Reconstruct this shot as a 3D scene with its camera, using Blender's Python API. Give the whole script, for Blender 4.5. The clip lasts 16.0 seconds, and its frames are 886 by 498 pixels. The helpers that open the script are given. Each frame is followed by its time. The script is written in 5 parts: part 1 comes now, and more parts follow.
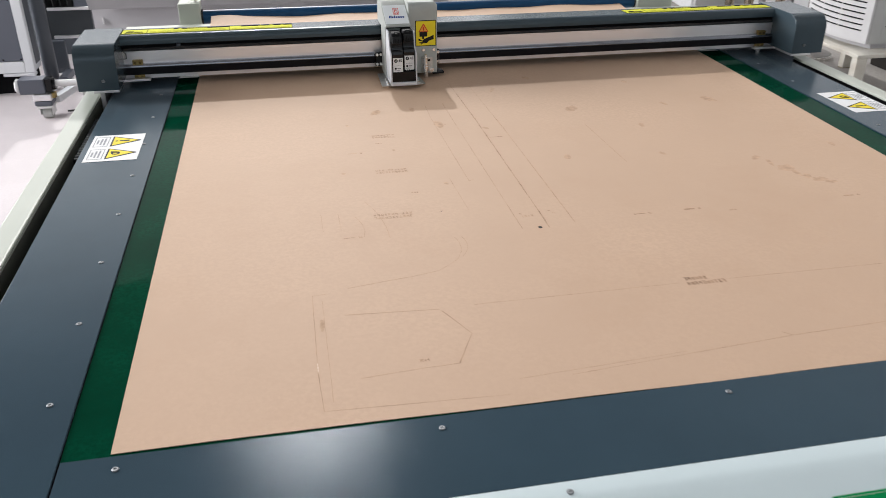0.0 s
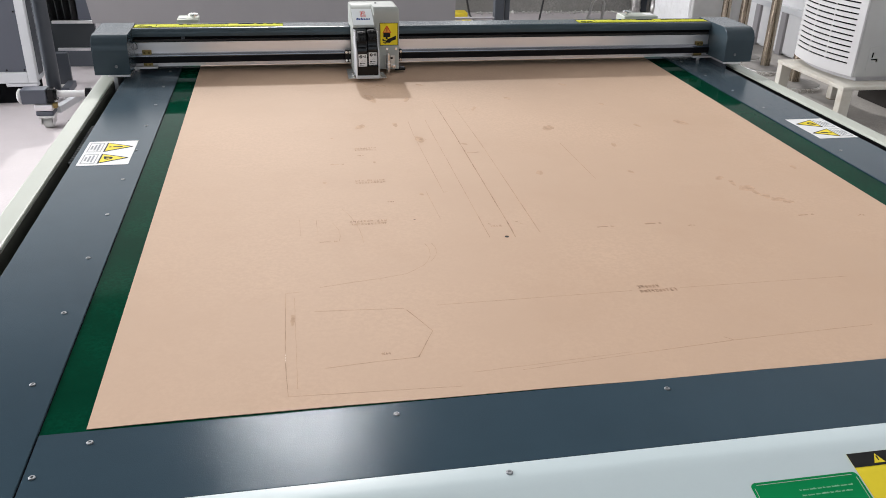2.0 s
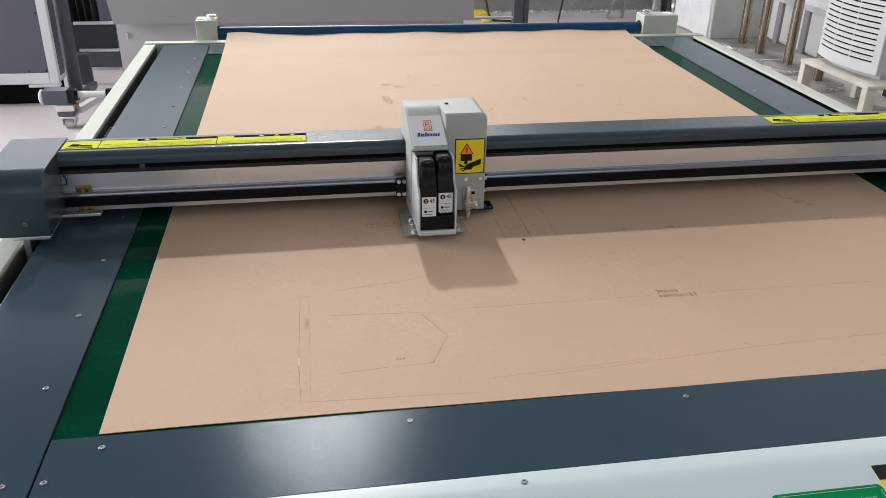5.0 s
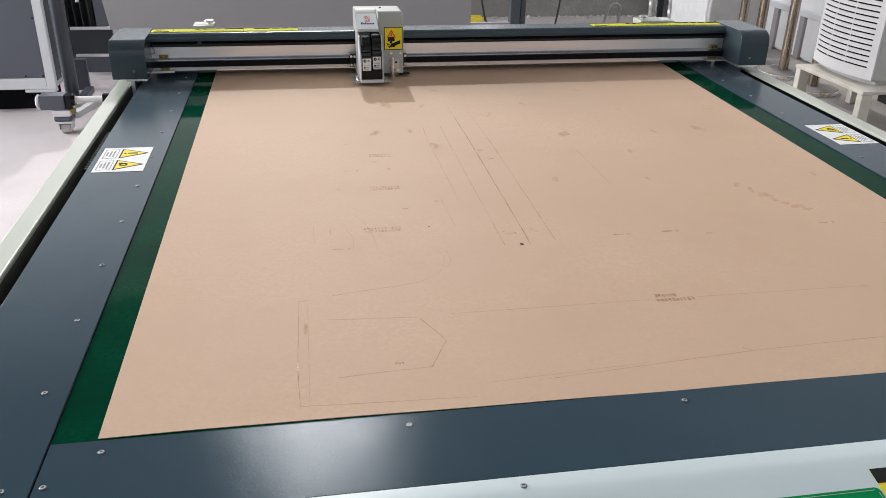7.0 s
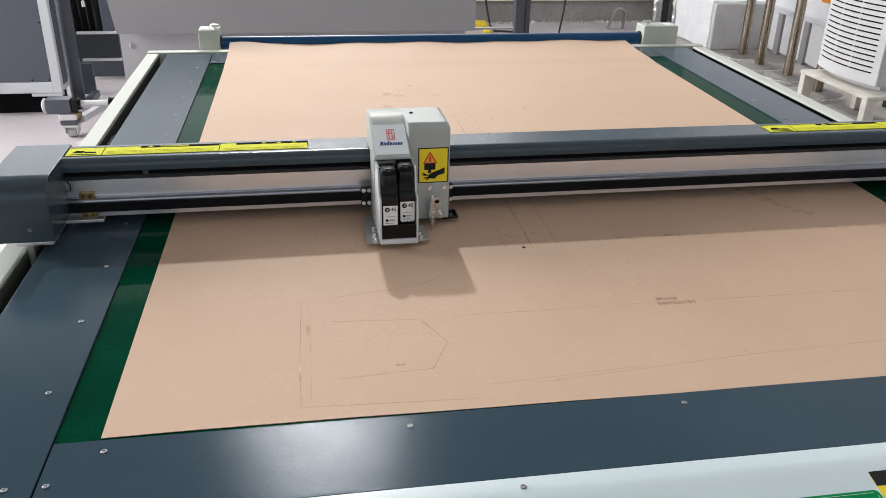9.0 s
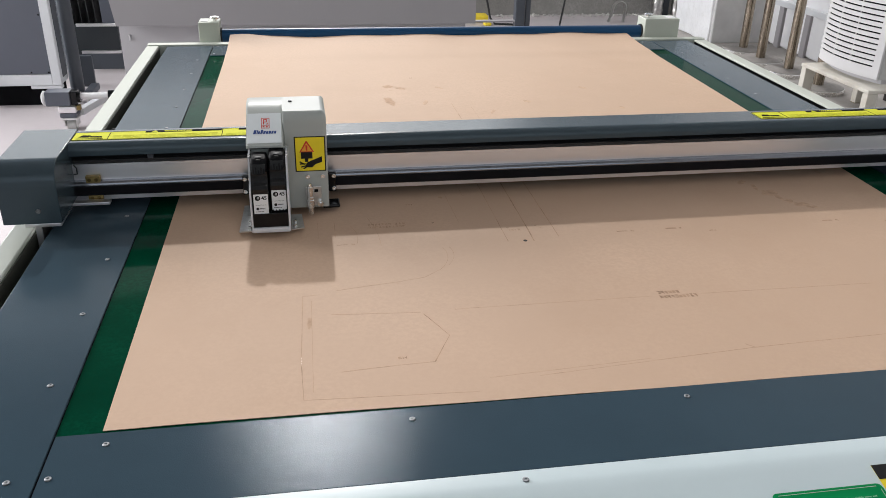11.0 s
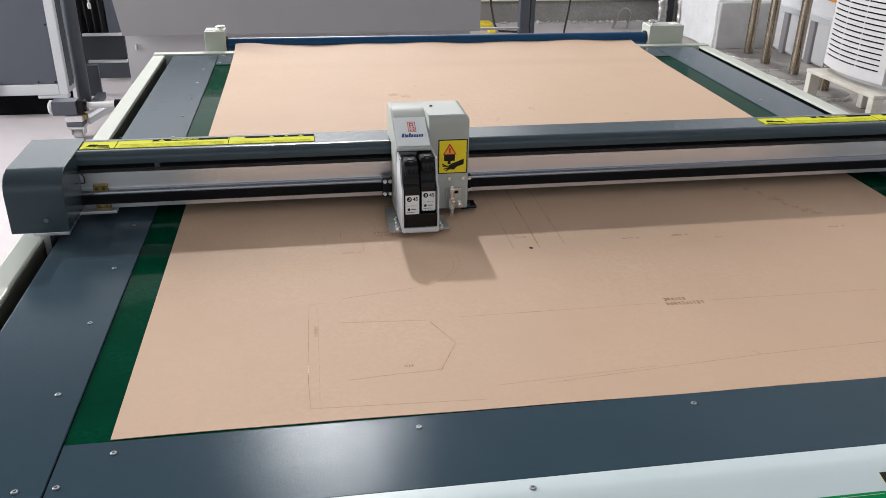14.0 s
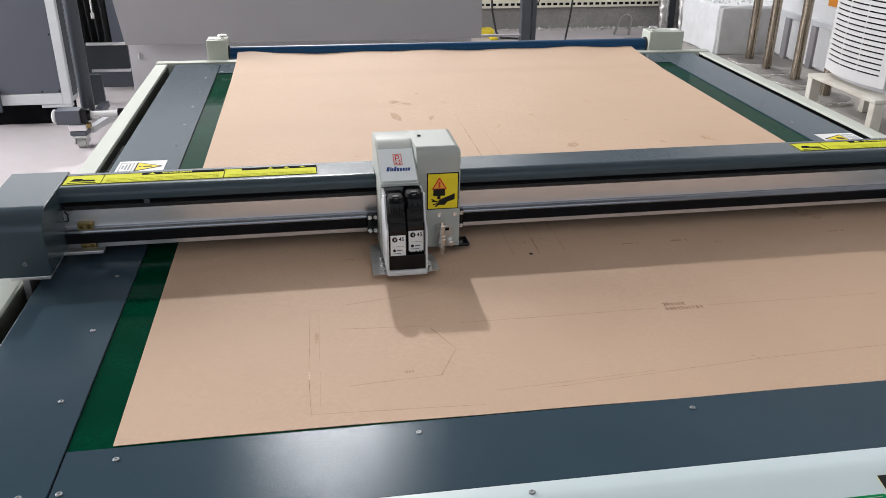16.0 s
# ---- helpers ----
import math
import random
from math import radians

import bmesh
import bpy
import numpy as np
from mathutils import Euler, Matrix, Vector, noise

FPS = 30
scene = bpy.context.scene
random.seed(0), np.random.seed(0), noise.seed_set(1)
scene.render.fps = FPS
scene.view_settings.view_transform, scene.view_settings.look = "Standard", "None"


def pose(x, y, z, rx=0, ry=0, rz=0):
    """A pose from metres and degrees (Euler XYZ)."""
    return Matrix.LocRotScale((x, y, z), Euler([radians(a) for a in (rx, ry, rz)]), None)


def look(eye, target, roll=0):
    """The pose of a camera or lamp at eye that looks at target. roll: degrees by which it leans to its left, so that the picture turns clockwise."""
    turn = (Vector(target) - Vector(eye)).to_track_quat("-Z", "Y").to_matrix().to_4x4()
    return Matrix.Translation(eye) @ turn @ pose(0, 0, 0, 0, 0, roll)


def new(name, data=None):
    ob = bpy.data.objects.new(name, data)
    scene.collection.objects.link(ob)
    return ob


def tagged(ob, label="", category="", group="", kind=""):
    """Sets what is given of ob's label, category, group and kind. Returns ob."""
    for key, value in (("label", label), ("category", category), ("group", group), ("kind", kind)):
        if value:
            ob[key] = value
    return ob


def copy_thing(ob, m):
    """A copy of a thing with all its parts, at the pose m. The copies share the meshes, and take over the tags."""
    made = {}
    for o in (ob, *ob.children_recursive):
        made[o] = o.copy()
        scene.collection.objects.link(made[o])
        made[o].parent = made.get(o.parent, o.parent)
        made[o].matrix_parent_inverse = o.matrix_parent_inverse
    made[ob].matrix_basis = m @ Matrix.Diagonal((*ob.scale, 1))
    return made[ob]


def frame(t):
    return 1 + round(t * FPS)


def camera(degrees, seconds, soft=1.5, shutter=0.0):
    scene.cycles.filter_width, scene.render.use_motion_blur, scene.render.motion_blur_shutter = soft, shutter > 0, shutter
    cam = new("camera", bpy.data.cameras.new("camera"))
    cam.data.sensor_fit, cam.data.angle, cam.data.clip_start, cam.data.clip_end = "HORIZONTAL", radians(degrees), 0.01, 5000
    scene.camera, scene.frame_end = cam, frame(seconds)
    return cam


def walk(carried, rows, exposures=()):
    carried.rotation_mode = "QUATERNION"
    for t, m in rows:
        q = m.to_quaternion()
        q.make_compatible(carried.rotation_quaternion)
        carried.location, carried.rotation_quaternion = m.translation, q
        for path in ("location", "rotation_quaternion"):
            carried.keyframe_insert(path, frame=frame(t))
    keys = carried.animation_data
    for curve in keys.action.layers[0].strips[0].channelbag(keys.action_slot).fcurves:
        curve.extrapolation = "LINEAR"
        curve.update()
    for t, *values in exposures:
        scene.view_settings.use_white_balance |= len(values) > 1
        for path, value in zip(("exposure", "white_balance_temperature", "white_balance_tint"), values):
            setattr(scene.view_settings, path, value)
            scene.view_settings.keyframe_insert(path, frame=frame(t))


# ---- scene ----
cam = camera(56.6, 16.0, soft=0.7, shutter=0.4)
PATH = [
    (0, (0.267, -0.733, 1.463), (0.614, 1.007, 0.54), 0.2),
    (0.5, (0.254, -0.797, 1.461), (0.67, 0.938, 0.557), 1.1),
    (1, (0.281, -0.815, 1.472), (0.687, 0.927, 0.577), 1.9),
    (1.5, (0.296, -0.82, 1.471), (0.671, 0.935, 0.59), 1.9),
    (2, (0.299, -0.819, 1.473), (0.654, 0.944, 0.598), 1.7),
    (2.5, (0.299, -0.817, 1.472), (0.635, 0.952, 0.601), 1.6),
    (3, (0.3, -0.814, 1.474), (0.609, 0.957, 0.598), 1.4),
    (3.5, (0.308, -0.808, 1.473), (0.604, 0.966, 0.597), 1.1),
    (6, (0.305, -0.805, 1.473), (0.623, 0.963, 0.595), 1.3),
    (6.5, (0.304, -0.807, 1.472), (0.622, 0.965, 0.601), 1.3),
    (7, (0.303, -0.807, 1.473), (0.622, 0.967, 0.607), 1.3),
    (7.5, (0.306, -0.806, 1.473), (0.621, 0.97, 0.609), 1.3),
    (8, (0.306, -0.812, 1.473), (0.619, 0.967, 0.614), 1.3),
    (8.5, (0.306, -0.815, 1.473), (0.615, 0.967, 0.619), 1.3),
    (11, (0.303, -0.812, 1.471), (0.612, 0.962, 0.601), 1.4),
    (11.5, (0.301, -0.818, 1.474), (0.607, 0.959, 0.608), 1.2),
    (12, (0.302, -0.821, 1.476), (0.603, 0.958, 0.614), 1.0),
    (12.5, (0.3, -0.821, 1.474), (0.599, 0.962, 0.619), 1.0),
    (13, (0.3, -0.816, 1.474), (0.597, 0.967, 0.616), 1.0),
    (13.5, (0.302, -0.813, 1.473), (0.595, 0.969, 0.614), 0.9),
    (14, (0.302, -0.813, 1.473), (0.599, 0.97, 0.618), 1.0),
    (14.5, (0.304, -0.816, 1.473), (0.602, 0.97, 0.622), 0.9),
    (15, (0.304, -0.819, 1.474), (0.599, 0.969, 0.629), 0.9),
    (15.5, (0.306, -0.817, 1.475), (0.596, 0.973, 0.632), 0.7),
    (16, (0.306, -0.821, 1.476), (0.596, 0.971, 0.635), 0.6),
]
walk(cam, [(t, look(eye, target, roll)) for t, eye, target, roll in PATH],
     exposures=[(0, 0.0), (1, 0.0), (3.5, -0.1), (6, -0.03), (7, -0.13), (7.8, -0.08), (8.5, 0.03), (11, -0.03), (16, -0.03)])

# ---- light ----
SUN_UP = 34.5          # degrees over the horizon, from the far end of the hall
sun = new("sun", bpy.data.lights.new("sun", "SUN"))
sun.data.energy, sun.data.angle, sun.data.color = 1.65, radians(1.6), (1.0, 0.98, 0.96)
sun.matrix_world = look((0, 20, 20 * math.tan(radians(SUN_UP))), (0, 0, 0))

world = bpy.data.worlds.new("world")
scene.world = world
world.use_nodes = True
wn = world.node_tree
sky = wn.nodes.new("ShaderNodeTexSky")
sky.sky_type, sky.sun_disc = "NISHITA", False
sky.sun_elevation, sky.sun_rotation = radians(SUN_UP), 0.0
wn.nodes["Background"].inputs[1].default_value = 0.05
wn.links.new(sky.outputs[0], wn.nodes["Background"].inputs[0])


def fill_light(name, x, y, z, to, width, height, watts, colour=(1.0, 1.0, 1.0)):
    lamp = new(name, bpy.data.lights.new(name, "AREA"))
    lamp.data.shape, lamp.data.size, lamp.data.size_y = "RECTANGLE", width, height
    lamp.data.energy, lamp.data.color = watts, colour
    lamp.matrix_world = look((x, y, z), to)
    return lamp


# added fill lamps in unseen wall openings, to lift the ambient light
fill_light("window_light_left", -4.95, 4.3, 2.65, (0, 3.3, 1.0), 5.2, 2.0, 715, (0.97, 0.975, 1.0))
fill_light("window_light_front", 0.0, -4.95, 3.2, (0, 0, 2.6), 7.0, 2.4, 56, (0.9, 0.96, 1.0))
fill_light("window_light_back", -0.4, 7.6, 3.2, (0.3, 1.6, 0.9), 6.0, 2.6, 85, (0.98, 0.99, 1.0))


# ---- materials ----
def material(name, colour, rough=0.5, metal=0.0, vary=0.08, scale=6.0, fine=0.0, fine_scale=400.0, bump=0.0, bump_scale=300.0, gloss=0.5,
             stretch=(1, 1, 1), rough_vary=0.0, stain=None, stain_amount=0.0, stain_scale=3.0, per_piece=0.0, coat=0.0, sheen=0.0, sheen_tint=(1, 1, 1), gloss_tint=(1, 1, 1)):
    m = bpy.data.materials.new(name)
    m.use_nodes = True
    t = m.node_tree
    b = t.nodes["Principled BSDF"]
    b.inputs["Roughness"].default_value, b.inputs["Metallic"].default_value = rough, metal
    b.inputs["Specular IOR Level"].default_value = gloss
    b.inputs["Coat Weight"].default_value = coat
    b.inputs["Coat Roughness"].default_value = 0.15
    b.inputs["Sheen Weight"].default_value = sheen
    b.inputs["Sheen Roughness"].default_value = 0.4
    b.inputs["Sheen Tint"].default_value = (*sheen_tint, 1)
    b.inputs["Specular Tint"].default_value = (*gloss_tint, 1)

    def node(kind, **inputs):
        n = t.nodes.new(kind)
        for k, v in inputs.items():
            n.inputs[k].default_value = v
        return n

    where = t.nodes.new("ShaderNodeTexCoord").outputs["Object"]
    mapping = node("ShaderNodeMapping", Scale=stretch)
    t.links.new(where, mapping.inputs[0])
    where = mapping.outputs[0]

    def noise_at(s, detail=4.0):
        n = node("ShaderNodeTexNoise", Scale=s, Detail=detail, Roughness=0.6)
        t.links.new(where, n.inputs["Vector"])
        return n.outputs[0]

    def mix(a, b_, fac, blend="MIX"):
        n = t.nodes.new("ShaderNodeMix")
        n.data_type, n.blend_type = "RGBA", blend
        for sock, v in ((n.inputs[0], fac), (n.inputs[6], a), (n.inputs[7], b_)):
            if isinstance(v, (float, int)):
                sock.default_value = v
            elif isinstance(v, tuple):
                sock.default_value = (*v, 1) if len(v) == 3 else v
            else:
                t.links.new(v, sock)
        return n.outputs[2]

    def remap(value, lo, hi, a=0.35, z=0.65):
        n = node("ShaderNodeMapRange")
        n.inputs[1].default_value, n.inputs[2].default_value = a, z
        n.inputs[3].default_value, n.inputs[4].default_value = lo, hi
        t.links.new(value, n.inputs[0])
        return n.outputs[0]

    dark = tuple(c * (1 - vary) for c in colour)
    light = tuple(min(c * (1 + vary), 1) for c in colour)
    col = mix(dark, light, remap(noise_at(scale), 0.0, 1.0)) if vary else colour
    if fine:
        col = mix(col, tuple(c * (1 - fine) for c in colour), remap(noise_at(fine_scale, 2.0), 0.0, 1.0))
    if stain:
        col = mix(col, stain, remap(noise_at(stain_scale, 6.0), 0.0, stain_amount, 0.5, 0.72))
    if per_piece:
        info = t.nodes.new("ShaderNodeObjectInfo")
        col = mix(col, tuple(c * (1 - per_piece) for c in colour), info.outputs["Random"])
    if isinstance(col, tuple):
        b.inputs["Base Color"].default_value = (*col, 1)
    else:
        t.links.new(col, b.inputs["Base Color"])
    if rough_vary:
        t.links.new(remap(noise_at(scale * 2.3, 5.0), max(rough - rough_vary, 0.03), min(rough + rough_vary, 1)), b.inputs["Roughness"])
    if bump:
        n = node("ShaderNodeBump", Strength=bump, Distance=0.001)
        t.links.new(noise_at(bump_scale, 2.0), n.inputs["Height"])
        t.links.new(n.outputs[0], b.inputs["Normal"])
    return m


def glossy_black():
    return material("black_plastic", (0.005, 0.005, 0.006), 0.18, gloss=0.28, vary=0.2, scale=40)


KRAFT = material("kraft_paper", (0.535, 0.371, 0.264), 0.6, vary=0.045, scale=2.2, fine=0.04, fine_scale=160, bump=0.035, bump_scale=300, gloss=0.18,
                 stain=(0.485, 0.325, 0.222), stain_amount=0.45, stain_scale=5.0, sheen=0.14, sheen_tint=(1.0, 0.74, 0.48))
INK = material("faded_ink", (0.400, 0.269, 0.182), 0.9, vary=0.25, scale=60, gloss=0.1)
INK_FAINT = material("faint_pencil", (0.455, 0.307, 0.210), 0.9, vary=0.18, scale=60, gloss=0.1)
INK_BLACK = material("black_ink", (0.02, 0.015, 0.012), 0.8, vary=0.1, scale=50)
SMUDGE_DARK = material("grease_smudge", (0.497, 0.339, 0.234), 0.8, vary=0.14, scale=90, gloss=0.1)
INK_DARK = material("printed_ink", (0.325, 0.212, 0.142), 0.9, vary=0.25, scale=60, gloss=0.1)
SMUDGE = material("faint_grease_smudge", (0.512, 0.352, 0.245), 0.8, vary=0.12, scale=90, gloss=0.1)
SMUDGE_PALE = material("rubbed_paper", (0.535, 0.370, 0.259), 0.85, vary=0.12, scale=90, gloss=0.1)
CUT = material("knife_cut", (0.75, 0.62, 0.50), 0.8, vary=0.1, scale=80)
DECK = material("hammered_grey_paint", (0.031, 0.055, 0.074), 0.125, vary=0.07, scale=3, bump=0.165, bump_scale=760, gloss=0.072, sheen=0.05,
                gloss_tint=(0.70, 0.84, 1.0))
GANTRY = material("dark_grey_powder_coat", (0.044, 0.064, 0.077), 0.19, vary=0.06, scale=5, bump=0.22, bump_scale=720, gloss=0.33, gloss_tint=(0.86, 0.94, 1.0))
MAT = material("green_cutting_mat", (0.0012, 0.043, 0.022), 0.06, vary=0.3, scale=5, rough_vary=0.03, fine=0.2, fine_scale=200, gloss=0.011, bump=0.12, bump_scale=16)
CREAM = material("cream_enamel", (0.49, 0.515, 0.445), 0.38, vary=0.03, scale=4, bump=0.05, bump_scale=300, stain=(0.5, 0.51, 0.44), stain_amount=0.25, stain_scale=8)
COVER = material("pale_grey_green_enamel", (0.40, 0.42, 0.395), 0.38, gloss=0.25, vary=0.03, scale=8, bump=0.04, bump_scale=500)
CONSOLE = material("pale_console_enamel", (0.565, 0.655, 0.675), 0.34, vary=0.025, scale=3, bump=0.05, bump_scale=250)
ALU = material("brushed_aluminium", (0.80, 0.78, 0.79), 0.40, 1.0, vary=0.03, scale=30, stretch=(0.03, 1, 1))
STEEL = material("bright_steel", (0.78, 0.77, 0.75), 0.22, 1.0, vary=0.08, scale=60, rough_vary=0.08)
ZINC = material("zinc_plate", (0.55, 0.55, 0.54), 0.4, 1.0, vary=0.12, scale=70, rough_vary=0.1)
BRASS = material("aged_brass", (0.32, 0.24, 0.10), 0.5, 1.0, vary=0.2, scale=90)
RAIL = material("black_anodised_rail", (0.008, 0.008, 0.010), 0.4, vary=0.1, scale=20, gloss=0.1)
SCREW_HEAD = material("dull_screw_head", (0.23, 0.24, 0.25), 0.55, 1.0, vary=0.25, scale=200)
# the rail's cream enamel as it looks in the slot's shade
SLOT_SHADE = material("dull_olive_primer", (0.075, 0.078, 0.064), 0.7, vary=0.2, scale=9, gloss=0.15)
CRUMB = material("pale_plaster_crumb", (0.46, 0.445, 0.42), 0.95, vary=0.25, scale=30)
CAP_BLACK = material("satin_black_plastic", (0.006, 0.006, 0.007), 0.6, vary=0.2, scale=40, gloss=0.12)
CAP_GREY = material("dark_grey_plastic", (0.017, 0.018, 0.019), 0.5, vary=0.15, scale=60, gloss=0.2)
# near-black: the shade inside slots, gaps and recesses, put into the colour
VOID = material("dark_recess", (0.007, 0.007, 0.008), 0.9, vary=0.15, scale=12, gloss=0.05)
PLASTIC = glossy_black()
DARK_STEEL = material("dark_polished_steel", (0.21, 0.22, 0.245), 0.15, 1.0, vary=0.05, scale=30)
RUBBER = material("black_rubber", (0.016, 0.016, 0.017), 0.75, vary=0.2, scale=40)
LABEL_WHITE = material("white_label", (0.78, 0.78, 0.78), 0.6, gloss=0.2, vary=0.02, scale=20)
LOGO_PLATE = material("pale_logo_film", (0.64, 0.67, 0.68), 0.5, gloss=0.2, vary=0.02, scale=20)
LABEL_YELLOW = material("yellow_label", (0.83, 0.66, 0.03), 0.6, gloss=0.2, vary=0.03, scale=30)
LIME_YELLOW = material("lime_yellow_tape", (0.66, 0.66, 0.035), 0.7, gloss=0.12, vary=0.03, scale=30)
LABEL_BLACK = material("black_print", (0.012, 0.012, 0.012), 0.6, gloss=0.2, vary=0.05, scale=50)
TAPE_BLACK = material("matt_black_tape_print", (0.010, 0.010, 0.010), 0.9, gloss=0.03, vary=0.1, scale=50)
LABEL_RED = material("red_print", (0.62, 0.05, 0.03), 0.6, gloss=0.2, vary=0.05, scale=50)
LABEL_VERMILION = material("vermilion_print", (0.74, 0.10, 0.025), 0.6, gloss=0.2, vary=0.05, scale=50)
LABEL_GREEN = material("green_label", (0.0, 0.235, 0.07), 0.6, gloss=0.08, vary=0.03, scale=20)
LABEL_SAGE = material("pale_green_print", (0.22, 0.48, 0.31), 0.6, gloss=0.2, vary=0.05, scale=60)
LABEL_BLUE = material("blue_print", (0.012, 0.045, 0.20), 0.6, gloss=0.2, vary=0.05, scale=50)
LABEL_GREY = material("grey_print", (0.30, 0.31, 0.33), 0.6, gloss=0.2, vary=0.05, scale=50)
ROLLER_BLUE = material("blue_roller_rubber", (0.006, 0.050, 0.130), 0.38, gloss=0.3, vary=0.1, scale=12, stretch=(0.2, 1, 1), gloss_tint=(0.7, 0.85, 1.0))
FLOOR = material("grey_epoxy_floor", (0.50, 0.455, 0.46), 0.5, vary=0.07, scale=1.3, fine=0.05, fine_scale=90, rough_vary=0.12, stain=(0.36, 0.33, 0.33), stain_amount=0.5, stain_scale=1.1)
CONCRETE = material("raw_concrete", (0.26, 0.25, 0.235), 0.9, vary=0.2, scale=5, fine=0.2, fine_scale=70, bump=0.6, bump_scale=60, stain=(0.15, 0.145, 0.135), stain_amount=0.7, stain_scale=2.5)
SCREED = material("worn_floor_screed", (0.37, 0.345, 0.32), 0.85, vary=0.15, scale=3, fine=0.12, fine_scale=80, stain=(0.24, 0.22, 0.20), stain_amount=0.7, stain_scale=2.5)
PLASTER = material("whitewashed_plaster", (0.74, 0.74, 0.75), 0.9, vary=0.05, scale=5, bump=0.5, bump_scale=90, stain=(0.52, 0.51, 0.49), stain_amount=0.3, stain_scale=34)
# grey mortar, darker than the plaster to paint in the -y side's shade
MORTAR = material("bare_grey_mortar", (0.50, 0.495, 0.49), 0.9, vary=0.08, scale=5, bump=0.5, bump_scale=90, stain=(0.64, 0.64, 0.635), stain_amount=0.6, stain_scale=3)
WALL = material("white_wall_paint", (0.72, 0.72, 0.73), 0.85, vary=0.04, scale=2.0, bump=0.1, bump_scale=150, stain=(0.55, 0.54, 0.53), stain_amount=0.35, stain_scale=1.6)
HALL = material("hall_wall_paint", (0.55, 0.55, 0.54), 0.9, vary=0.05, scale=1.0)
GREY_SHEET = material("grey_coated_sheet", (0.285, 0.272, 0.280), 0.45, vary=0.03, scale=1.2, bump=0.04, bump_scale=120)
PALE_SHEET = material("pale_grey_sheet", (0.45, 0.435, 0.45), 0.5, vary=0.03, scale=1.2)
STEEL_DARK = material("slate_machine_paint", (0.052, 0.060, 0.073), 0.4, vary=0.06, scale=4, bump=0.05, bump_scale=200)
SLATE_PANEL = material("slate_blue_panel", (0.085, 0.092, 0.115), 0.5, vary=0.04, scale=2)
WHITE_FRAME = material("white_machine_enamel", (0.61, 0.62, 0.64), 0.35, vary=0.03, scale=3)
DARK_INFILL = material("dark_infill_sheet", (0.022, 0.027, 0.031), 0.45, vary=0.1, scale=4)
BLACK_CLOTH = material("black_cloth", (0.030, 0.030, 0.032), 0.9, vary=0.25, scale=9, bump=0.3, bump_scale=200)
WHITE_PLASTIC = material("white_plastic", (0.63, 0.62, 0.62), 0.42, vary=0.03, scale=4)
OLD_PLASTIC = material("greyed_white_plastic", (0.47, 0.47, 0.455), 0.5, vary=0.04, scale=4)
STOOL_PAINT = material("cream_stool_paint", (0.63, 0.60, 0.53), 0.5, vary=0.05, scale=6, stain=(0.35, 0.25, 0.16), stain_amount=0.4, stain_scale=7)
POST_STEEL = material("stained_steel_post", (0.33, 0.28, 0.22), 0.27, 1.0, vary=0.32, scale=40, stretch=(1, 1, 0.06), rough_vary=0.1)
# dark brown that stands in for the shade behind the low stand
STAND_SHADE = material("dark_brown_board", (0.040, 0.036, 0.033), 0.8, vary=0.15, scale=5, gloss=0.2)
BASE_STONE = material("dusty_base_cover", (0.225, 0.21, 0.195), 0.65, 0.1, vary=0.16, scale=14, rough_vary=0.1)
FOIL = material("crumpled_foil", (0.66, 0.65, 0.63), 0.3, 1.0, vary=0.2, scale=30, bump=1.0, bump_scale=45)
TRUNKING = material("ivory_cable_duct", (0.66, 0.63, 0.52), 0.5, vary=0.05, scale=8)
CABLE = material("black_cable", (0.01, 0.01, 0.01), 0.5, vary=0.1, scale=20)
YELLOW_PLASTIC = material("yellow_plastic", (0.72, 0.55, 0.03), 0.5, vary=0.08, scale=10)
ORANGE = material("orange_plastic", (0.72, 0.26, 0.02), 0.5, vary=0.06, scale=10)


# ---- mesh helpers ----
def box(bm, x0, x1, y0, y1, z0, z1, bevel=0.0, segments=2):
    made = bmesh.ops.create_cube(bm, size=1.0, matrix=Matrix.Translation(((x0 + x1) / 2, (y0 + y1) / 2, (z0 + z1) / 2)) @ Matrix.Diagonal((x1 - x0, y1 - y0, z1 - z0, 1)))
    if bevel:
        edges = list({e for v in made["verts"] for e in v.link_edges})
        bmesh.ops.bevel(bm, geom=edges, offset=bevel, segments=segments, affect="EDGES", profile=0.5)
    return bm


def rod(bm, a, b, r, seg=20, r2=None):
    a, b = Vector(a), Vector(b)
    m = Matrix.Translation((a + b) / 2) @ (b - a).to_track_quat("Z", "Y").to_matrix().to_4x4()
    bmesh.ops.create_cone(bm, cap_ends=True, segments=seg, radius1=r, radius2=r if r2 is None else r2, depth=(b - a).length, matrix=m)
    return bm


def profile_x(bm, x0, x1, outline):
    """A prism along x from an outline of (y, z)."""
    ends = [[bm.verts.new((x, y, z)) for y, z in outline] for x in (x0, x1)]
    bm.faces.new(ends[0])
    bm.faces.new(ends[1][::-1])
    n = len(outline)
    for i in range(n):
        bm.faces.new((ends[0][i], ends[1][i], ends[1][(i + 1) % n], ends[0][(i + 1) % n]))
    bmesh.ops.recalc_face_normals(bm, faces=bm.faces)
    return bm


def arc(cy, cz, r, a0, a1, n=6):
    return [(cy + r * math.cos(radians(a0 + (a1 - a0) * i / n)), cz + r * math.sin(radians(a0 + (a1 - a0) * i / n))) for i in range(n + 1)]


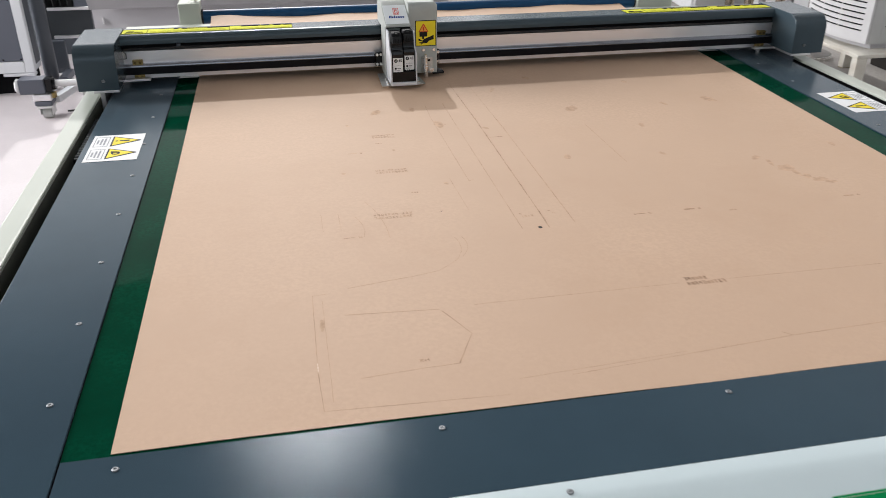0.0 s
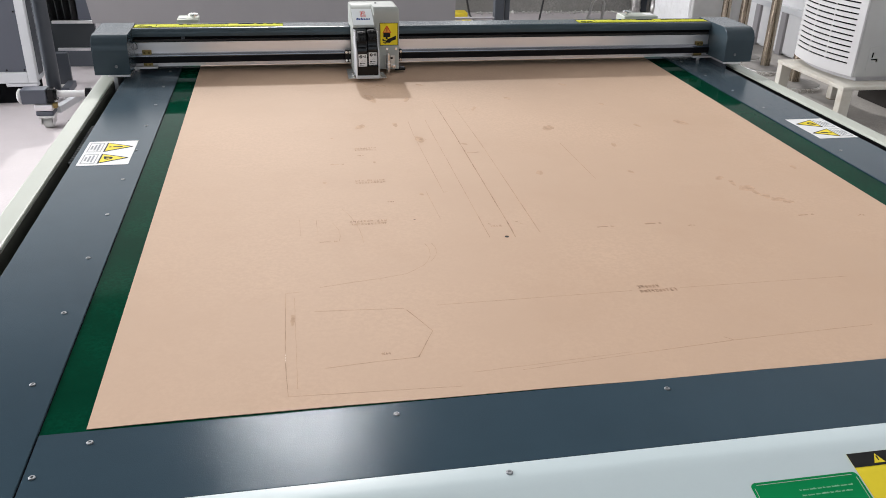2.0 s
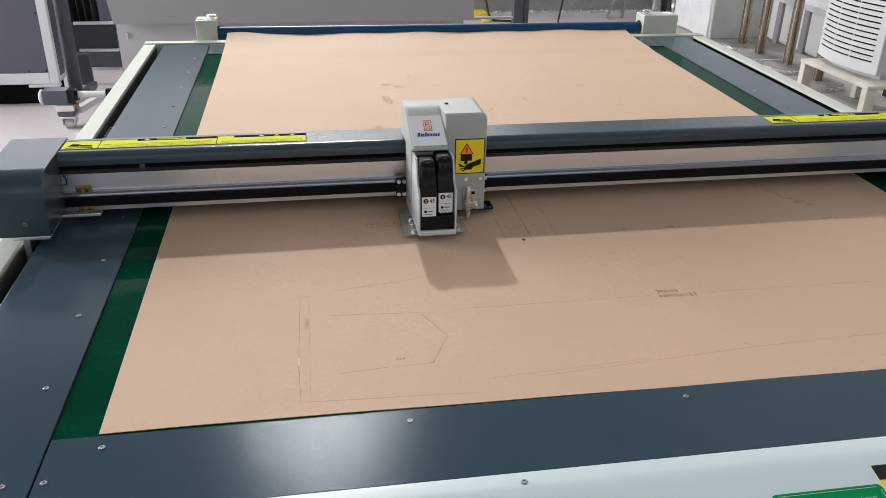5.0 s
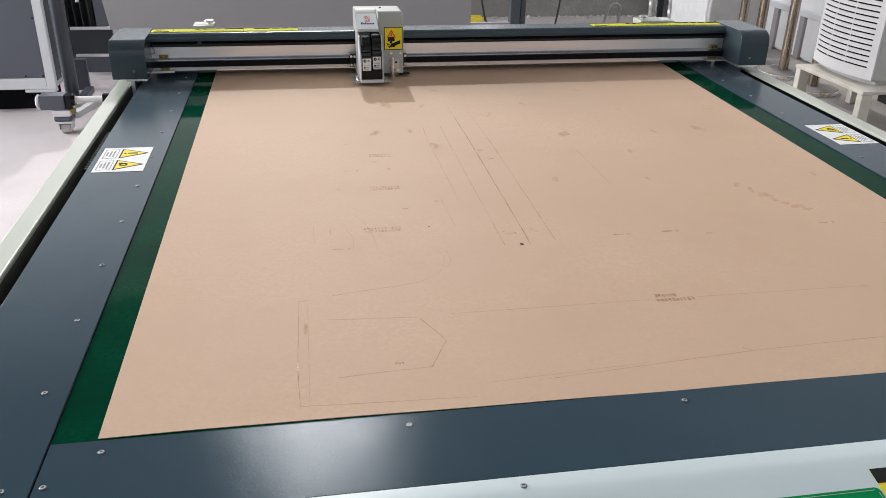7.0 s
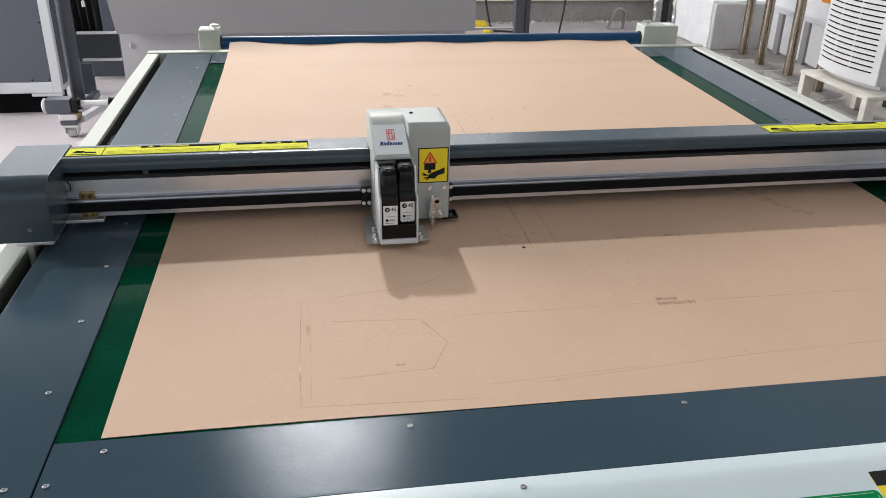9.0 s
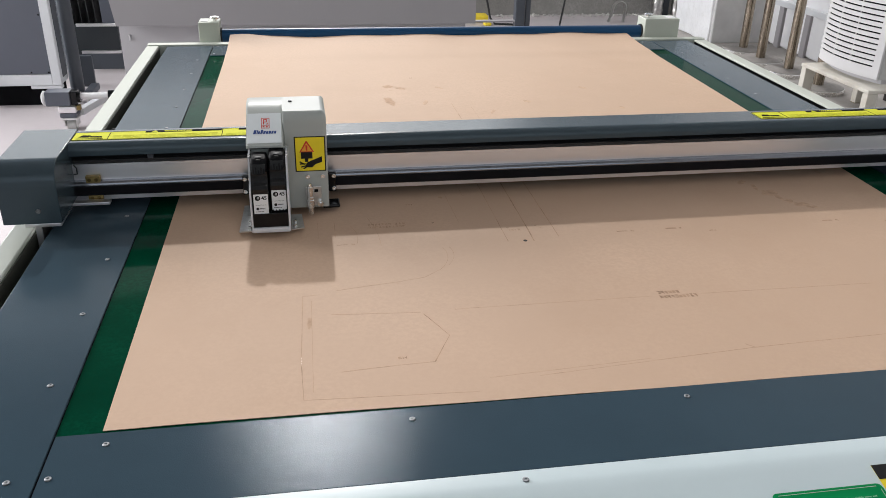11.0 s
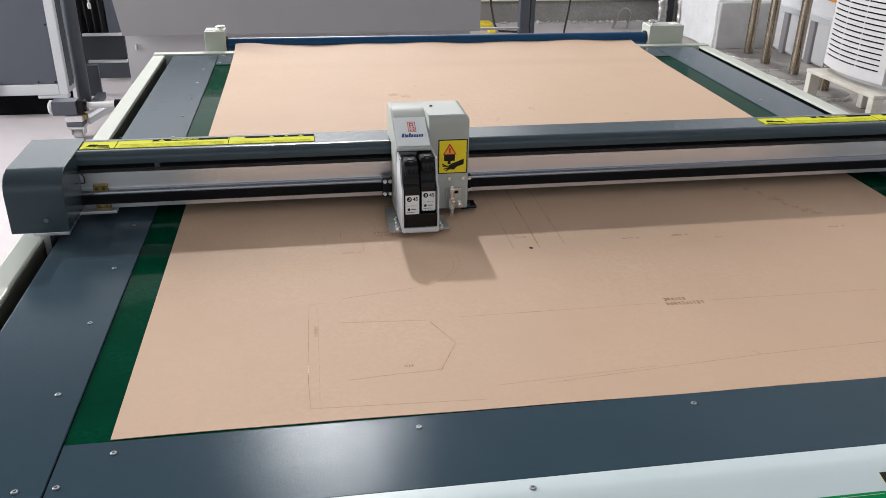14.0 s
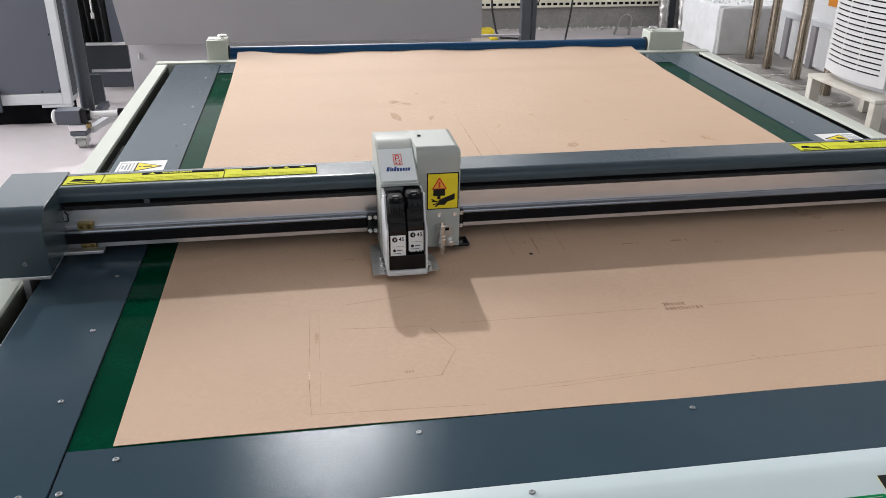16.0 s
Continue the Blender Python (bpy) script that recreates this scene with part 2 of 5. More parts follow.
def lathe(bm, rings, seg=28, centre=(0, 0, 0)):
    """Rings of (radius, z) turned about z."""
    loops = []
    for r, z in rings:
        loops.append([bm.verts.new((centre[0] + r * math.cos(2 * math.pi * k / seg), centre[1] + r * math.sin(2 * math.pi * k / seg), centre[2] + z)) for k in range(seg)])
    for lo, hi in zip(loops, loops[1:]):
        for k in range(seg):
            bm.faces.new((lo[k], lo[(k + 1) % seg], hi[(k + 1) % seg], hi[k]))
    bm.faces.new(loops[0][::-1])
    bm.faces.new(loops[-1])
    return bm


def tube(bm, points, r, seg=10):
    """A round bar along a list of points."""
    points = [Vector(p) for p in points]
    loops = []
    for i, p in enumerate(points):
        way = (points[min(i + 1, len(points) - 1)] - points[max(i - 1, 0)]).normalized()
        side = way.orthogonal().normalized() if i == 0 else (side - side.dot(way) * way).normalized()
        up = way.cross(side)
        loops.append([bm.verts.new(p + r * (math.cos(2 * math.pi * k / seg) * side + math.sin(2 * math.pi * k / seg) * up)) for k in range(seg)])
    for lo, hi in zip(loops, loops[1:]):
        for k in range(seg):
            bm.faces.new((lo[k], lo[(k + 1) % seg], hi[(k + 1) % seg], hi[k]))
    bm.faces.new(loops[0][::-1])
    bm.faces.new(loops[-1])
    bmesh.ops.recalc_face_normals(bm, faces=bm.faces)
    return bm


def plate(bm, outline, z0, z1):
    """A flat piece from an outline of (x, y)."""
    lo = [bm.verts.new((x, y, z0)) for x, y in outline]
    hi = [bm.verts.new((x, y, z1)) for x, y in outline]
    bm.faces.new(lo[::-1])
    bm.faces.new(hi)
    n = len(outline)
    for i in range(n):
        bm.faces.new((lo[i], lo[(i + 1) % n], hi[(i + 1) % n], hi[i]))
    bmesh.ops.recalc_face_normals(bm, faces=bm.faces)
    return bm


def ring_plate(bm, cx, cy, r0, r1, z0, z1, seg=24):
    rows = []
    for r, z in ((r0, z0), (r1, z0), (r1, z1), (r0, z1)):
        rows.append([bm.verts.new((cx + r * math.cos(2 * math.pi * k / seg), cy + r * math.sin(2 * math.pi * k / seg), z)) for k in range(seg)])
    for i in range(4):
        a, b = rows[i], rows[(i + 1) % 4]
        for k in range(seg):
            bm.faces.new((a[k], a[(k + 1) % seg], b[(k + 1) % seg], b[k]))
    bmesh.ops.recalc_face_normals(bm, faces=bm.faces)
    return bm


def rounded(x0, y0, x1, y1, r, n=4):
    """The outline of a rectangle with rounded corners."""
    out = []
    for cx, cy, start in ((x1 - r, y1 - r, 0), (x0 + r, y1 - r, 90), (x0 + r, y0 + r, 180), (x1 - r, y0 + r, 270)):
        out += [(cx + r * math.cos(radians(start + 90 * i / n)), cy + r * math.sin(radians(start + 90 * i / n))) for i in range(n + 1)]
    return out


def stroke(bm, points, width, z0, z1):
    """A drawn line of some width along points of (x, y)."""
    pts = [Vector(p) for p in points]
    left, right = [], []
    for i, p in enumerate(pts):
        ways = [(pts[k + 1] - pts[k]).normalized() for k in (i - 1, i) if 0 <= k < len(pts) - 1]
        d = sum(ways, Vector((0, 0))).normalized()
        s = Vector((-d.y, d.x)) * width / 2 / max(d.dot(ways[0]), 0.5)
        left.append(tuple(p + s))
        right.append(tuple(p - s))
    return plate(bm, left + right[::-1], z0, z1)


def mesh_of(name, bm, mat, smooth=35):
    bmesh.ops.recalc_face_normals(bm, faces=bm.faces)
    for e in bm.edges:
        if len(e.link_faces) == 2:
            a, b = sorted(f.calc_area() for f in e.link_faces)
            turn = e.calc_face_angle(0)
            e.smooth = turn < radians(2) or turn < radians(smooth) and b < 6 * a
        else:
            e.smooth = False
    for f in bm.faces:
        f.smooth = True
    me = bpy.data.meshes.new(name)
    bm.to_mesh(me)
    bm.free()
    me.materials.append(mat)
    return me


def part(name, bm, mat, parent=None, label="", at=None):
    ob = new(name, mesh_of(name, bm, mat))
    if parent:
        ob.parent = parent
    if at:
        ob.matrix_basis = at
    return tagged(ob, label)


def again(ob, at, parent=None):
    """Another piece like ob, on the same mesh."""
    o = new(ob.name.split(".")[0], ob.data)
    o.parent = parent or ob.parent
    o.matrix_basis = at
    return o


def lettering(text, size, mat, parent, at, name="lettering", bold=0.0):
    curve = bpy.data.curves.new(name, "FONT")
    curve.body, curve.size, curve.align_x, curve.align_y, curve.extrude, curve.offset = text, size, "CENTER", "CENTER", 0.00008, bold
    tmp = bpy.data.objects.new("tmp", curve)
    scene.collection.objects.link(tmp)
    me = bpy.data.meshes.new_from_object(tmp.evaluated_get(bpy.context.evaluated_depsgraph_get()))
    bpy.data.objects.remove(tmp)
    me.materials.append(mat)
    ob = new(name, me)
    ob.parent, ob.matrix_basis = parent, at
    return ob


def thing(name, label, category, at=None, group=""):
    ob = new(name)
    if at:
        ob.matrix_basis = at
    return tagged(ob, label, category, group)


def B():
    return bmesh.new()


# ---- the hall ----
TOP = 0.86            # height of the deck plates
HX0, HX1, HY0, HY1, HZ = -5.0, 4.40, -5.0, 7.45, 8.5


def hall():
    def wall(name, mat, *boxes):
        bm = B()
        for b in boxes:
            box(bm, *b)
        return tagged(new(name, mesh_of(name, bm, mat)), kind="structure")
    tagged(wall("floor", FLOOR, (HX0 - 0.2, HX1 + 0.2, HY0 - 0.2, HY1 + 0.3, -0.2, 0.0)), "pale grey painted concrete hall floor, dusty and worn", "floor")
    tagged(wall("floor_screed", SCREED, (3.3, HX1, HY0, 6.9, 0.0, 0.003)), "worn raw concrete strip of floor along the wall", "floor")
    # back wall: low raw parapet; above it an added, unseen opening lets the sun in
    tagged(wall("wall_back", CONCRETE, (HX0, HX1, HY1, HY1 + 0.2, 0.0, 0.62), (HX0, 2.9, HY1, HY1 + 0.2, 0.62, 1.5)), "rough raw concrete plinth of the back wall", "wall")
    tagged(wall("wall_right", WALL, (HX1, HX1 + 0.2, HY0, HY1 + 0.2, 0.0, HZ)), "white painted side wall of the hall", "wall")
    # the openings in the next two walls are added, out of view, for the fill lamps
    tagged(wall("wall_left", HALL, (HX0 - 0.2, HX0, HY0, HY1 + 0.2, 0.0, 1.6), (HX0 - 0.2, HX0, HY0, HY1 + 0.2, 3.7, HZ),
                (HX0 - 0.2, HX0, HY0, 0.6, 1.6, 3.7), (HX0 - 0.2, HX0, 7.0, HY1 + 0.2, 1.6, 3.7)), "plain painted side wall with an added opening for fill light", "wall")
    tagged(wall("wall_front", HALL, (HX0, HX1, HY0 - 0.2, HY0, 0.0, 1.8), (HX0, HX1, HY0 - 0.2, HY0, 4.6, HZ),
                (HX0, -3.6, HY0 - 0.2, HY0, 1.8, 4.6), (3.6, HX1, HY0 - 0.2, HY0, 1.8, 4.6)), "plain painted end wall with an added opening for fill light", "wall")
    tagged(wall("ceiling", HALL, (HX0 - 0.2, HX1 + 0.2, HY0 - 0.2, HY1 + 0.2, HZ, HZ + 0.15)), "plain pale hall ceiling", "ceiling")


hall()


# ---- the flatbed table ----
MAT_X, MAT_Y = 1.5425, 1.942
DECK_L, DECK_R = -0.150, 1.684
SLOT_L, SLOT_R = -0.179, 1.716
RAIL_L, RAIL_R = -0.218, 1.760
NEAR, FAR = -0.128, 2.085


def splay(bm):
    """The bed widens a little towards its far end."""
    for v in bm.verts:
        if v.co.x > 1.0:
            v.co.x += 0.02 * (v.co.y - 0.9)
    return bm


def screw_mesh(r=0.0039):
    bm = B()
    lathe(bm, [(r, -0.001), (r, 0.0006), (r * 0.8, 0.0013), (r * 0.45, 0.0013), (r * 0.35, 0.0005)], 14)
    return mesh_of("screw", bm, SCREW_HEAD)



def warning_label(parent, at, name="warning_label"):
    """A white sticker with two warning triangles; its own up is +y, 0.156 wide and 0.104 high."""
    lab = part(name, plate(B(), [(-0.078, -0.052), (0.078, -0.052), (0.078, 0.052), (-0.078, 0.052)], 0, 0.0004), LABEL_WHITE, parent, "white warning sticker with two yellow triangles", at)
    for k, cx in enumerate((-0.037, 0.037)):
        part("triangle_border", plate(B(), [(cx - 0.031, -0.012), (cx + 0.031, -0.012), (cx + 0.002, 0.046), (cx - 0.002, 0.046)], 0.0004, 0.0007), LABEL_BLACK, lab)
        part("triangle", plate(B(), [(cx - 0.0255, -0.0085), (cx + 0.0255, -0.0085), (cx, 0.0405)], 0.0007, 0.0010), LABEL_YELLOW, lab)
        bm = B()
        if k == 0:
            plate(bm, [(cx - 0.0025, 0.004), (cx + 0.0025, 0.004), (cx + 0.0035, 0.024), (cx - 0.0035, 0.024)], 0.0010, 0.0013)
            plate(bm, [(cx + 0.003 * math.cos(a), -0.002 + 0.003 * math.sin(a)) for a in [i * math.pi / 4 for i in range(8)]], 0.0010, 0.0013)
        else:
            ring_plate(bm, cx, 0.006, 0.0045, 0.009, 0.0010, 0.0013, 12)
            plate(bm, [(cx - 0.012, -0.004), (cx - 0.004, -0.004), (cx - 0.001, 0.012), (cx - 0.006, 0.014)], 0.0010, 0.0013)
        part("pictogram", bm, LABEL_BLACK, lab)
        bm = B()
        for x0, x1, y0, y1 in ((-0.029, 0.029, -0.019, -0.0175), (-0.029, 0.029, -0.0465, -0.045), (-0.029, -0.0275, -0.0465, -0.0175), (0.0275, 0.029, -0.0465, -0.0175)):
            plate(bm, [(cx + x0, y0), (cx + x1, y0), (cx + x1, y1), (cx + x0, y1)], 0.0004, 0.0007)
        for i, w in enumerate((0.021, 0.018, 0.012)):
            plate(bm, [(cx - w, -0.024 - i * 0.007), (cx + w, -0.024 - i * 0.007), (cx + w, -0.0275 - i * 0.007), (cx - w, -0.0275 - i * 0.007)], 0.0004, 0.0007)
        part("text_box", bm, LABEL_GREY, lab)
    return lab


def table():
    root = thing("flatbed_plotter_table", "large cream and grey flatbed plotter table with a green cutting mat", "plotter table", pose(0, 0, 0))
    # cabinet body under the deck
    bm = B()
    box(bm, RAIL_L + 0.03, RAIL_R - 0.03, -0.36, FAR - 0.02, 0.12, 0.64)
    part("cabinet", bm, CREAM, root)
    for x in (RAIL_L + 0.12, RAIL_R - 0.12):
        for y in (-0.25, FAR - 0.15):
            part("foot", lathe(B(), [(0.05, 0.0), (0.05, 0.02), (0.02, 0.03), (0.02, 0.125)], 16, (x, y, 0)), STEEL_DARK, root)
    # sunk tray; its near-black puts the side slots' shade into the colour
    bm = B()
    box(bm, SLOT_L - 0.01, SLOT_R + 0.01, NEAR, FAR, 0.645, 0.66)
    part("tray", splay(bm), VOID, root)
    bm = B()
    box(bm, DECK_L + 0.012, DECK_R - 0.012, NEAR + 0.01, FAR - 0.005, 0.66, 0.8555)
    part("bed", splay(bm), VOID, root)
    # side rails
    part("side_rail", box(B(), RAIL_L, SLOT_L, NEAR - 0.03, FAR + 0.012, 0.70, TOP, 0.003), CREAM, root, "cream enamelled side rail")
    part("side_rail", splay(box(B(), SLOT_R, RAIL_R, NEAR - 0.03, FAR + 0.012, 0.70, TOP, 0.003)), CREAM, root, "cream enamelled side rail")
    part("end_rail", splay(box(B(), RAIL_L, RAIL_R, FAR + 0.013, FAR + 0.05, 0.70, TOP + 0.003, 0.002)), CREAM, root, "cream enamelled end rail")
    # deck plates
    g = 0.0012
    part("deck_plate", box(B(), DECK_L, -g, NEAR, FAR, TOP - 0.004, TOP, 0.0012), DECK, root, "hammered dark grey deck plate")
    part("deck_plate", splay(box(B(), MAT_X + g, DECK_R, NEAR, FAR, TOP - 0.004, TOP, 0.0012)), DECK, root, "hammered dark grey deck plate")
    part("deck_plate", splay(box(B(), g, MAT_X - g, NEAR, -0.0005, TOP - 0.004, TOP, 0.0004, 1)), DECK, root, "hammered dark grey deck plate")
    part("deck_plate", splay(box(B(), g, MAT_X - g, MAT_Y, FAR, TOP - 0.004, TOP, 0.0012)), DECK, root, "hammered dark grey deck plate")
    # mat, a little lower than the deck
    bm = B()
    box(bm, 0.0, MAT_X, 0.0, MAT_Y, 0.8555, 0.8575)
    part("cutting_mat", splay(bm), MAT, root, "glossy dark green cutting mat with fine scratches")
    # console: level strip, then a gently sloping fascia and its front
    slope = math.tan(radians(14))
    y1, y2 = -0.160, -0.46
    z2 = TOP + 0.001 + (y2 - y1) * slope
    out = [(NEAR - 0.0015, 0.70), (NEAR - 0.0015, TOP)] + [(NEAR - 0.003, TOP + 0.002)] + [(y1 + 0.012, TOP + 0.002), (y1 + 0.004, TOP + 0.0012), (y1 - 0.008, TOP - 0.0015)]
    out += [(y2 + 0.02, z2 + 0.005), (y2 + 0.005, z2 - 0.002), (y2, z2 - 0.012), (y2, 0.66), (y2 + 0.05, 0.60), (y2 + 0.05, 0.12), (NEAR - 0.08, 0.12), (NEAR - 0.08, 0.70)]
    part("console", profile_x(B(), RAIL_L, RAIL_R, out), CONSOLE, root, "pale enamelled sloping front console")
    # liners down both slot sides, added to paint the shade in dark colours
    # left rail side: olive here is cream with the shade put into the colour
    part("slot_liner", box(B(), SLOT_L + 0.0005, SLOT_L + 0.003, NEAR, FAR, 0.665, 0.8545), SLOT_SHADE, root, "added liner coloured as the cream rail side in shade")
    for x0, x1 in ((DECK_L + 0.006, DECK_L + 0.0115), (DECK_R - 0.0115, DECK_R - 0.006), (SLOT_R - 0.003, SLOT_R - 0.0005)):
        part("slot_liner", splay(box(B(), x0, x1, NEAR, FAR, 0.665, 0.8545)), VOID, root, "added near-black liner painting in the slot's shade")
    # plate screws
    me = screw_mesh()

    def screw(x, y, z, parent=root):
        o = new("screw", me)
        o.parent, o.matrix_basis = parent, pose(x, y, z, 0, 0, random.uniform(0, 360))
    for k in range(5):
        screw(0.060 + 0.3485 * k, -0.0225, TOP)
        screw(0.011 + 0.3785 * k, -0.0735, TOP) if k in (0, 4) else None
        screw(0.013 + 0.37 * k, MAT_Y + 0.02, TOP)
        screw(0.016 + 0.37 * k, FAR - 0.012, TOP)
        screw(0.516 + 0.475 * (k - 1), -0.146, TOP + 0.002) if k < 4 else None
    for k in range(-1, 11):
        y = 0.1035 + 0.1774 * k
        screw(-0.0305, y, TOP)
        screw(1.575 + 0.02 * (y - 0.9), y, TOP) if abs(y - 0.979) > 0.08 else None
    warning_label(root, pose(-0.0855, 0.979, TOP + 0.0002, 0, 0, -90))
    warning_label(root, pose(1.630, 0.979, TOP + 0.0002, 0, 0, 90))
    # cable chain lying in the slot
    bm = B()
    for k in range(18):
        y = 0.96 + 0.015 * k
        box(bm, DECK_L - 0.018, DECK_L - 0.004, y, y + 0.009, 0.805, 0.847, 0.002)
        box(bm, DECK_L - 0.014, DECK_L - 0.007, y + 0.0085, y + 0.0155, 0.812, 0.838)
    tagged(part("cable_chain", bm, PLASTIC, root, "black plastic cable chain in the slot"), kind="stuff")
    # console stickers, on the slope
    def on_slope(x, d, lift=0.0004):
        """A pose on the fascia, d metres down from its crease."""
        a = radians(14)
        return pose(x, -0.168 - d * math.cos(a), TOP - 0.0016 - d * math.sin(a) + lift, 14, 0, 0)
    w, hh = 0.131, 0.12
    g_ = part("green_sticker", plate(B(), rounded(0, -hh, w, 0, 0.006), 0, 0.0004), LABEL_GREEN, root, "green instruction sticker with pale lines of text", on_slope(0.777, 0.027))
    bm = B()
    for x0, x1, y0, y1 in ((0.007, w - 0.007, -0.0035, -0.003), (0.003, 0.0035, -hh + 0.007, -0.007), (w - 0.0035, w - 0.003, -hh + 0.007, -0.007)):
        plate(bm, [(x0, y0), (x1, y0), (x1, y1), (x0, y1)], 0.0004, 0.0006)
    part("sticker_line", bm, CREAM, g_)
    rng = random.Random(4)
    for i in range(9):
        bm = B()
        x = 0.053 + (0.004 if i in (2, 5) else 0)
        y = -0.016 - 0.0068 * i
        end = w - 0.012 - (0.05 if i == 2 else rng.uniform(0, 0.025) if i in (5, 7) else rng.uniform(0, 0.006))
        while x < end:
            for _ in range(rng.randint(2, 7)):
                if x < end:
                    tall = rng.choice((0.0013, 0.0013, 0.0019))
                    plate(bm, [(x, y), (x + 0.0010, y), (x + 0.0010, y + tall), (x, y + tall)], 0.0004, 0.0006)
                x += 0.00135
            x += 0.0014
        part("text_line", bm, LABEL_SAGE, g_)
    lettering("Inkjet", 0.0064, LABEL_BLACK, g_, pose(0.027, -0.0265, 0.0006))
    lettering("Technology by", 0.0060, LABEL_BLACK, g_, pose(0.027, -0.0335, 0.0006))
    part("logo_patch", plate(B(), [(0.020, -0.055), (0.043, -0.055), (0.043, -0.039), (0.020, -0.039)], 0.0004, 0.0006), LABEL_BLUE, g_)
    part("logo_ring", ring_plate(B(), 0.0315, -0.047, 0.0042, 0.0055, 0.0006, 0.0008), LABEL_WHITE, g_)
    yw = part("yellow_sticker", plate(B(), [(0, 0), (0, -0.13), (0.16, -0.13), (0.16, 0)], 0, 0.0003), LABEL_YELLOW, root, "yellow and black safety sticker", on_slope(0.910, 0.004))
    part("header", plate(B(), [(0, 0), (0, -0.0185), (0.16, -0.0185), (0.16, 0)], 0.0003, 0.0006), LABEL_BLACK, yw)
    part("triangle", plate(B(), [(0.027, -0.0155), (0.041, -0.0155), (0.034, -0.003)], 0.0006, 0.0009), LABEL_YELLOW, yw)
    part("exclamation", plate(B(), [(0.0334, -0.0125), (0.0346, -0.0125), (0.0350, -0.0065), (0.0330, -0.0065)], 0.0009, 0.0011), LABEL_BLACK, yw)
    lettering("WARNING", 0.0125, LABEL_YELLOW, yw, pose(0.085, -0.0095, 0.0007), "header_text", 0.0003)
    part("ban_ring", ring_plate(B(), 0.049, -0.052, 0.020, 0.0255, 0.0003, 0.0006), LABEL_VERMILION, yw)
    bm = B()
    plate(bm, [(0.038, -0.063), (0.060, -0.063), (0.058, -0.045), (0.040, -0.045)], 0.0003, 0.0006)
    part("pictogram", bm, LABEL_BLACK, yw)
    # trademark circle and the top of the big blue logo
    part("mark_ring", ring_plate(B(), 0, 0, 0.0074, 0.0086, 0, 0.0004), LABEL_BLUE, root, "", on_slope(0.502, 0.021, 0.0002))
    lettering("R", 0.0125, LABEL_BLUE, root, on_slope(0.502, 0.021, 0.0003))
    for x0, x1 in ((-0.012, 0.012), (-0.066, -0.046), (-0.110, -0.08)):
        bm = plate(B(), [(x0, -0.05), (x1, -0.05), (x1, -0.008), (x1 - 0.006, -0.004), (x0 + 0.006, -0.004), (x0, -0.008)], 0, 0.0004)
        part("blue_logo_shape", bm, LABEL_BLUE, root, "blue printed logo shape", on_slope(0.462, 0.027, 0.0002))
    return root


table()


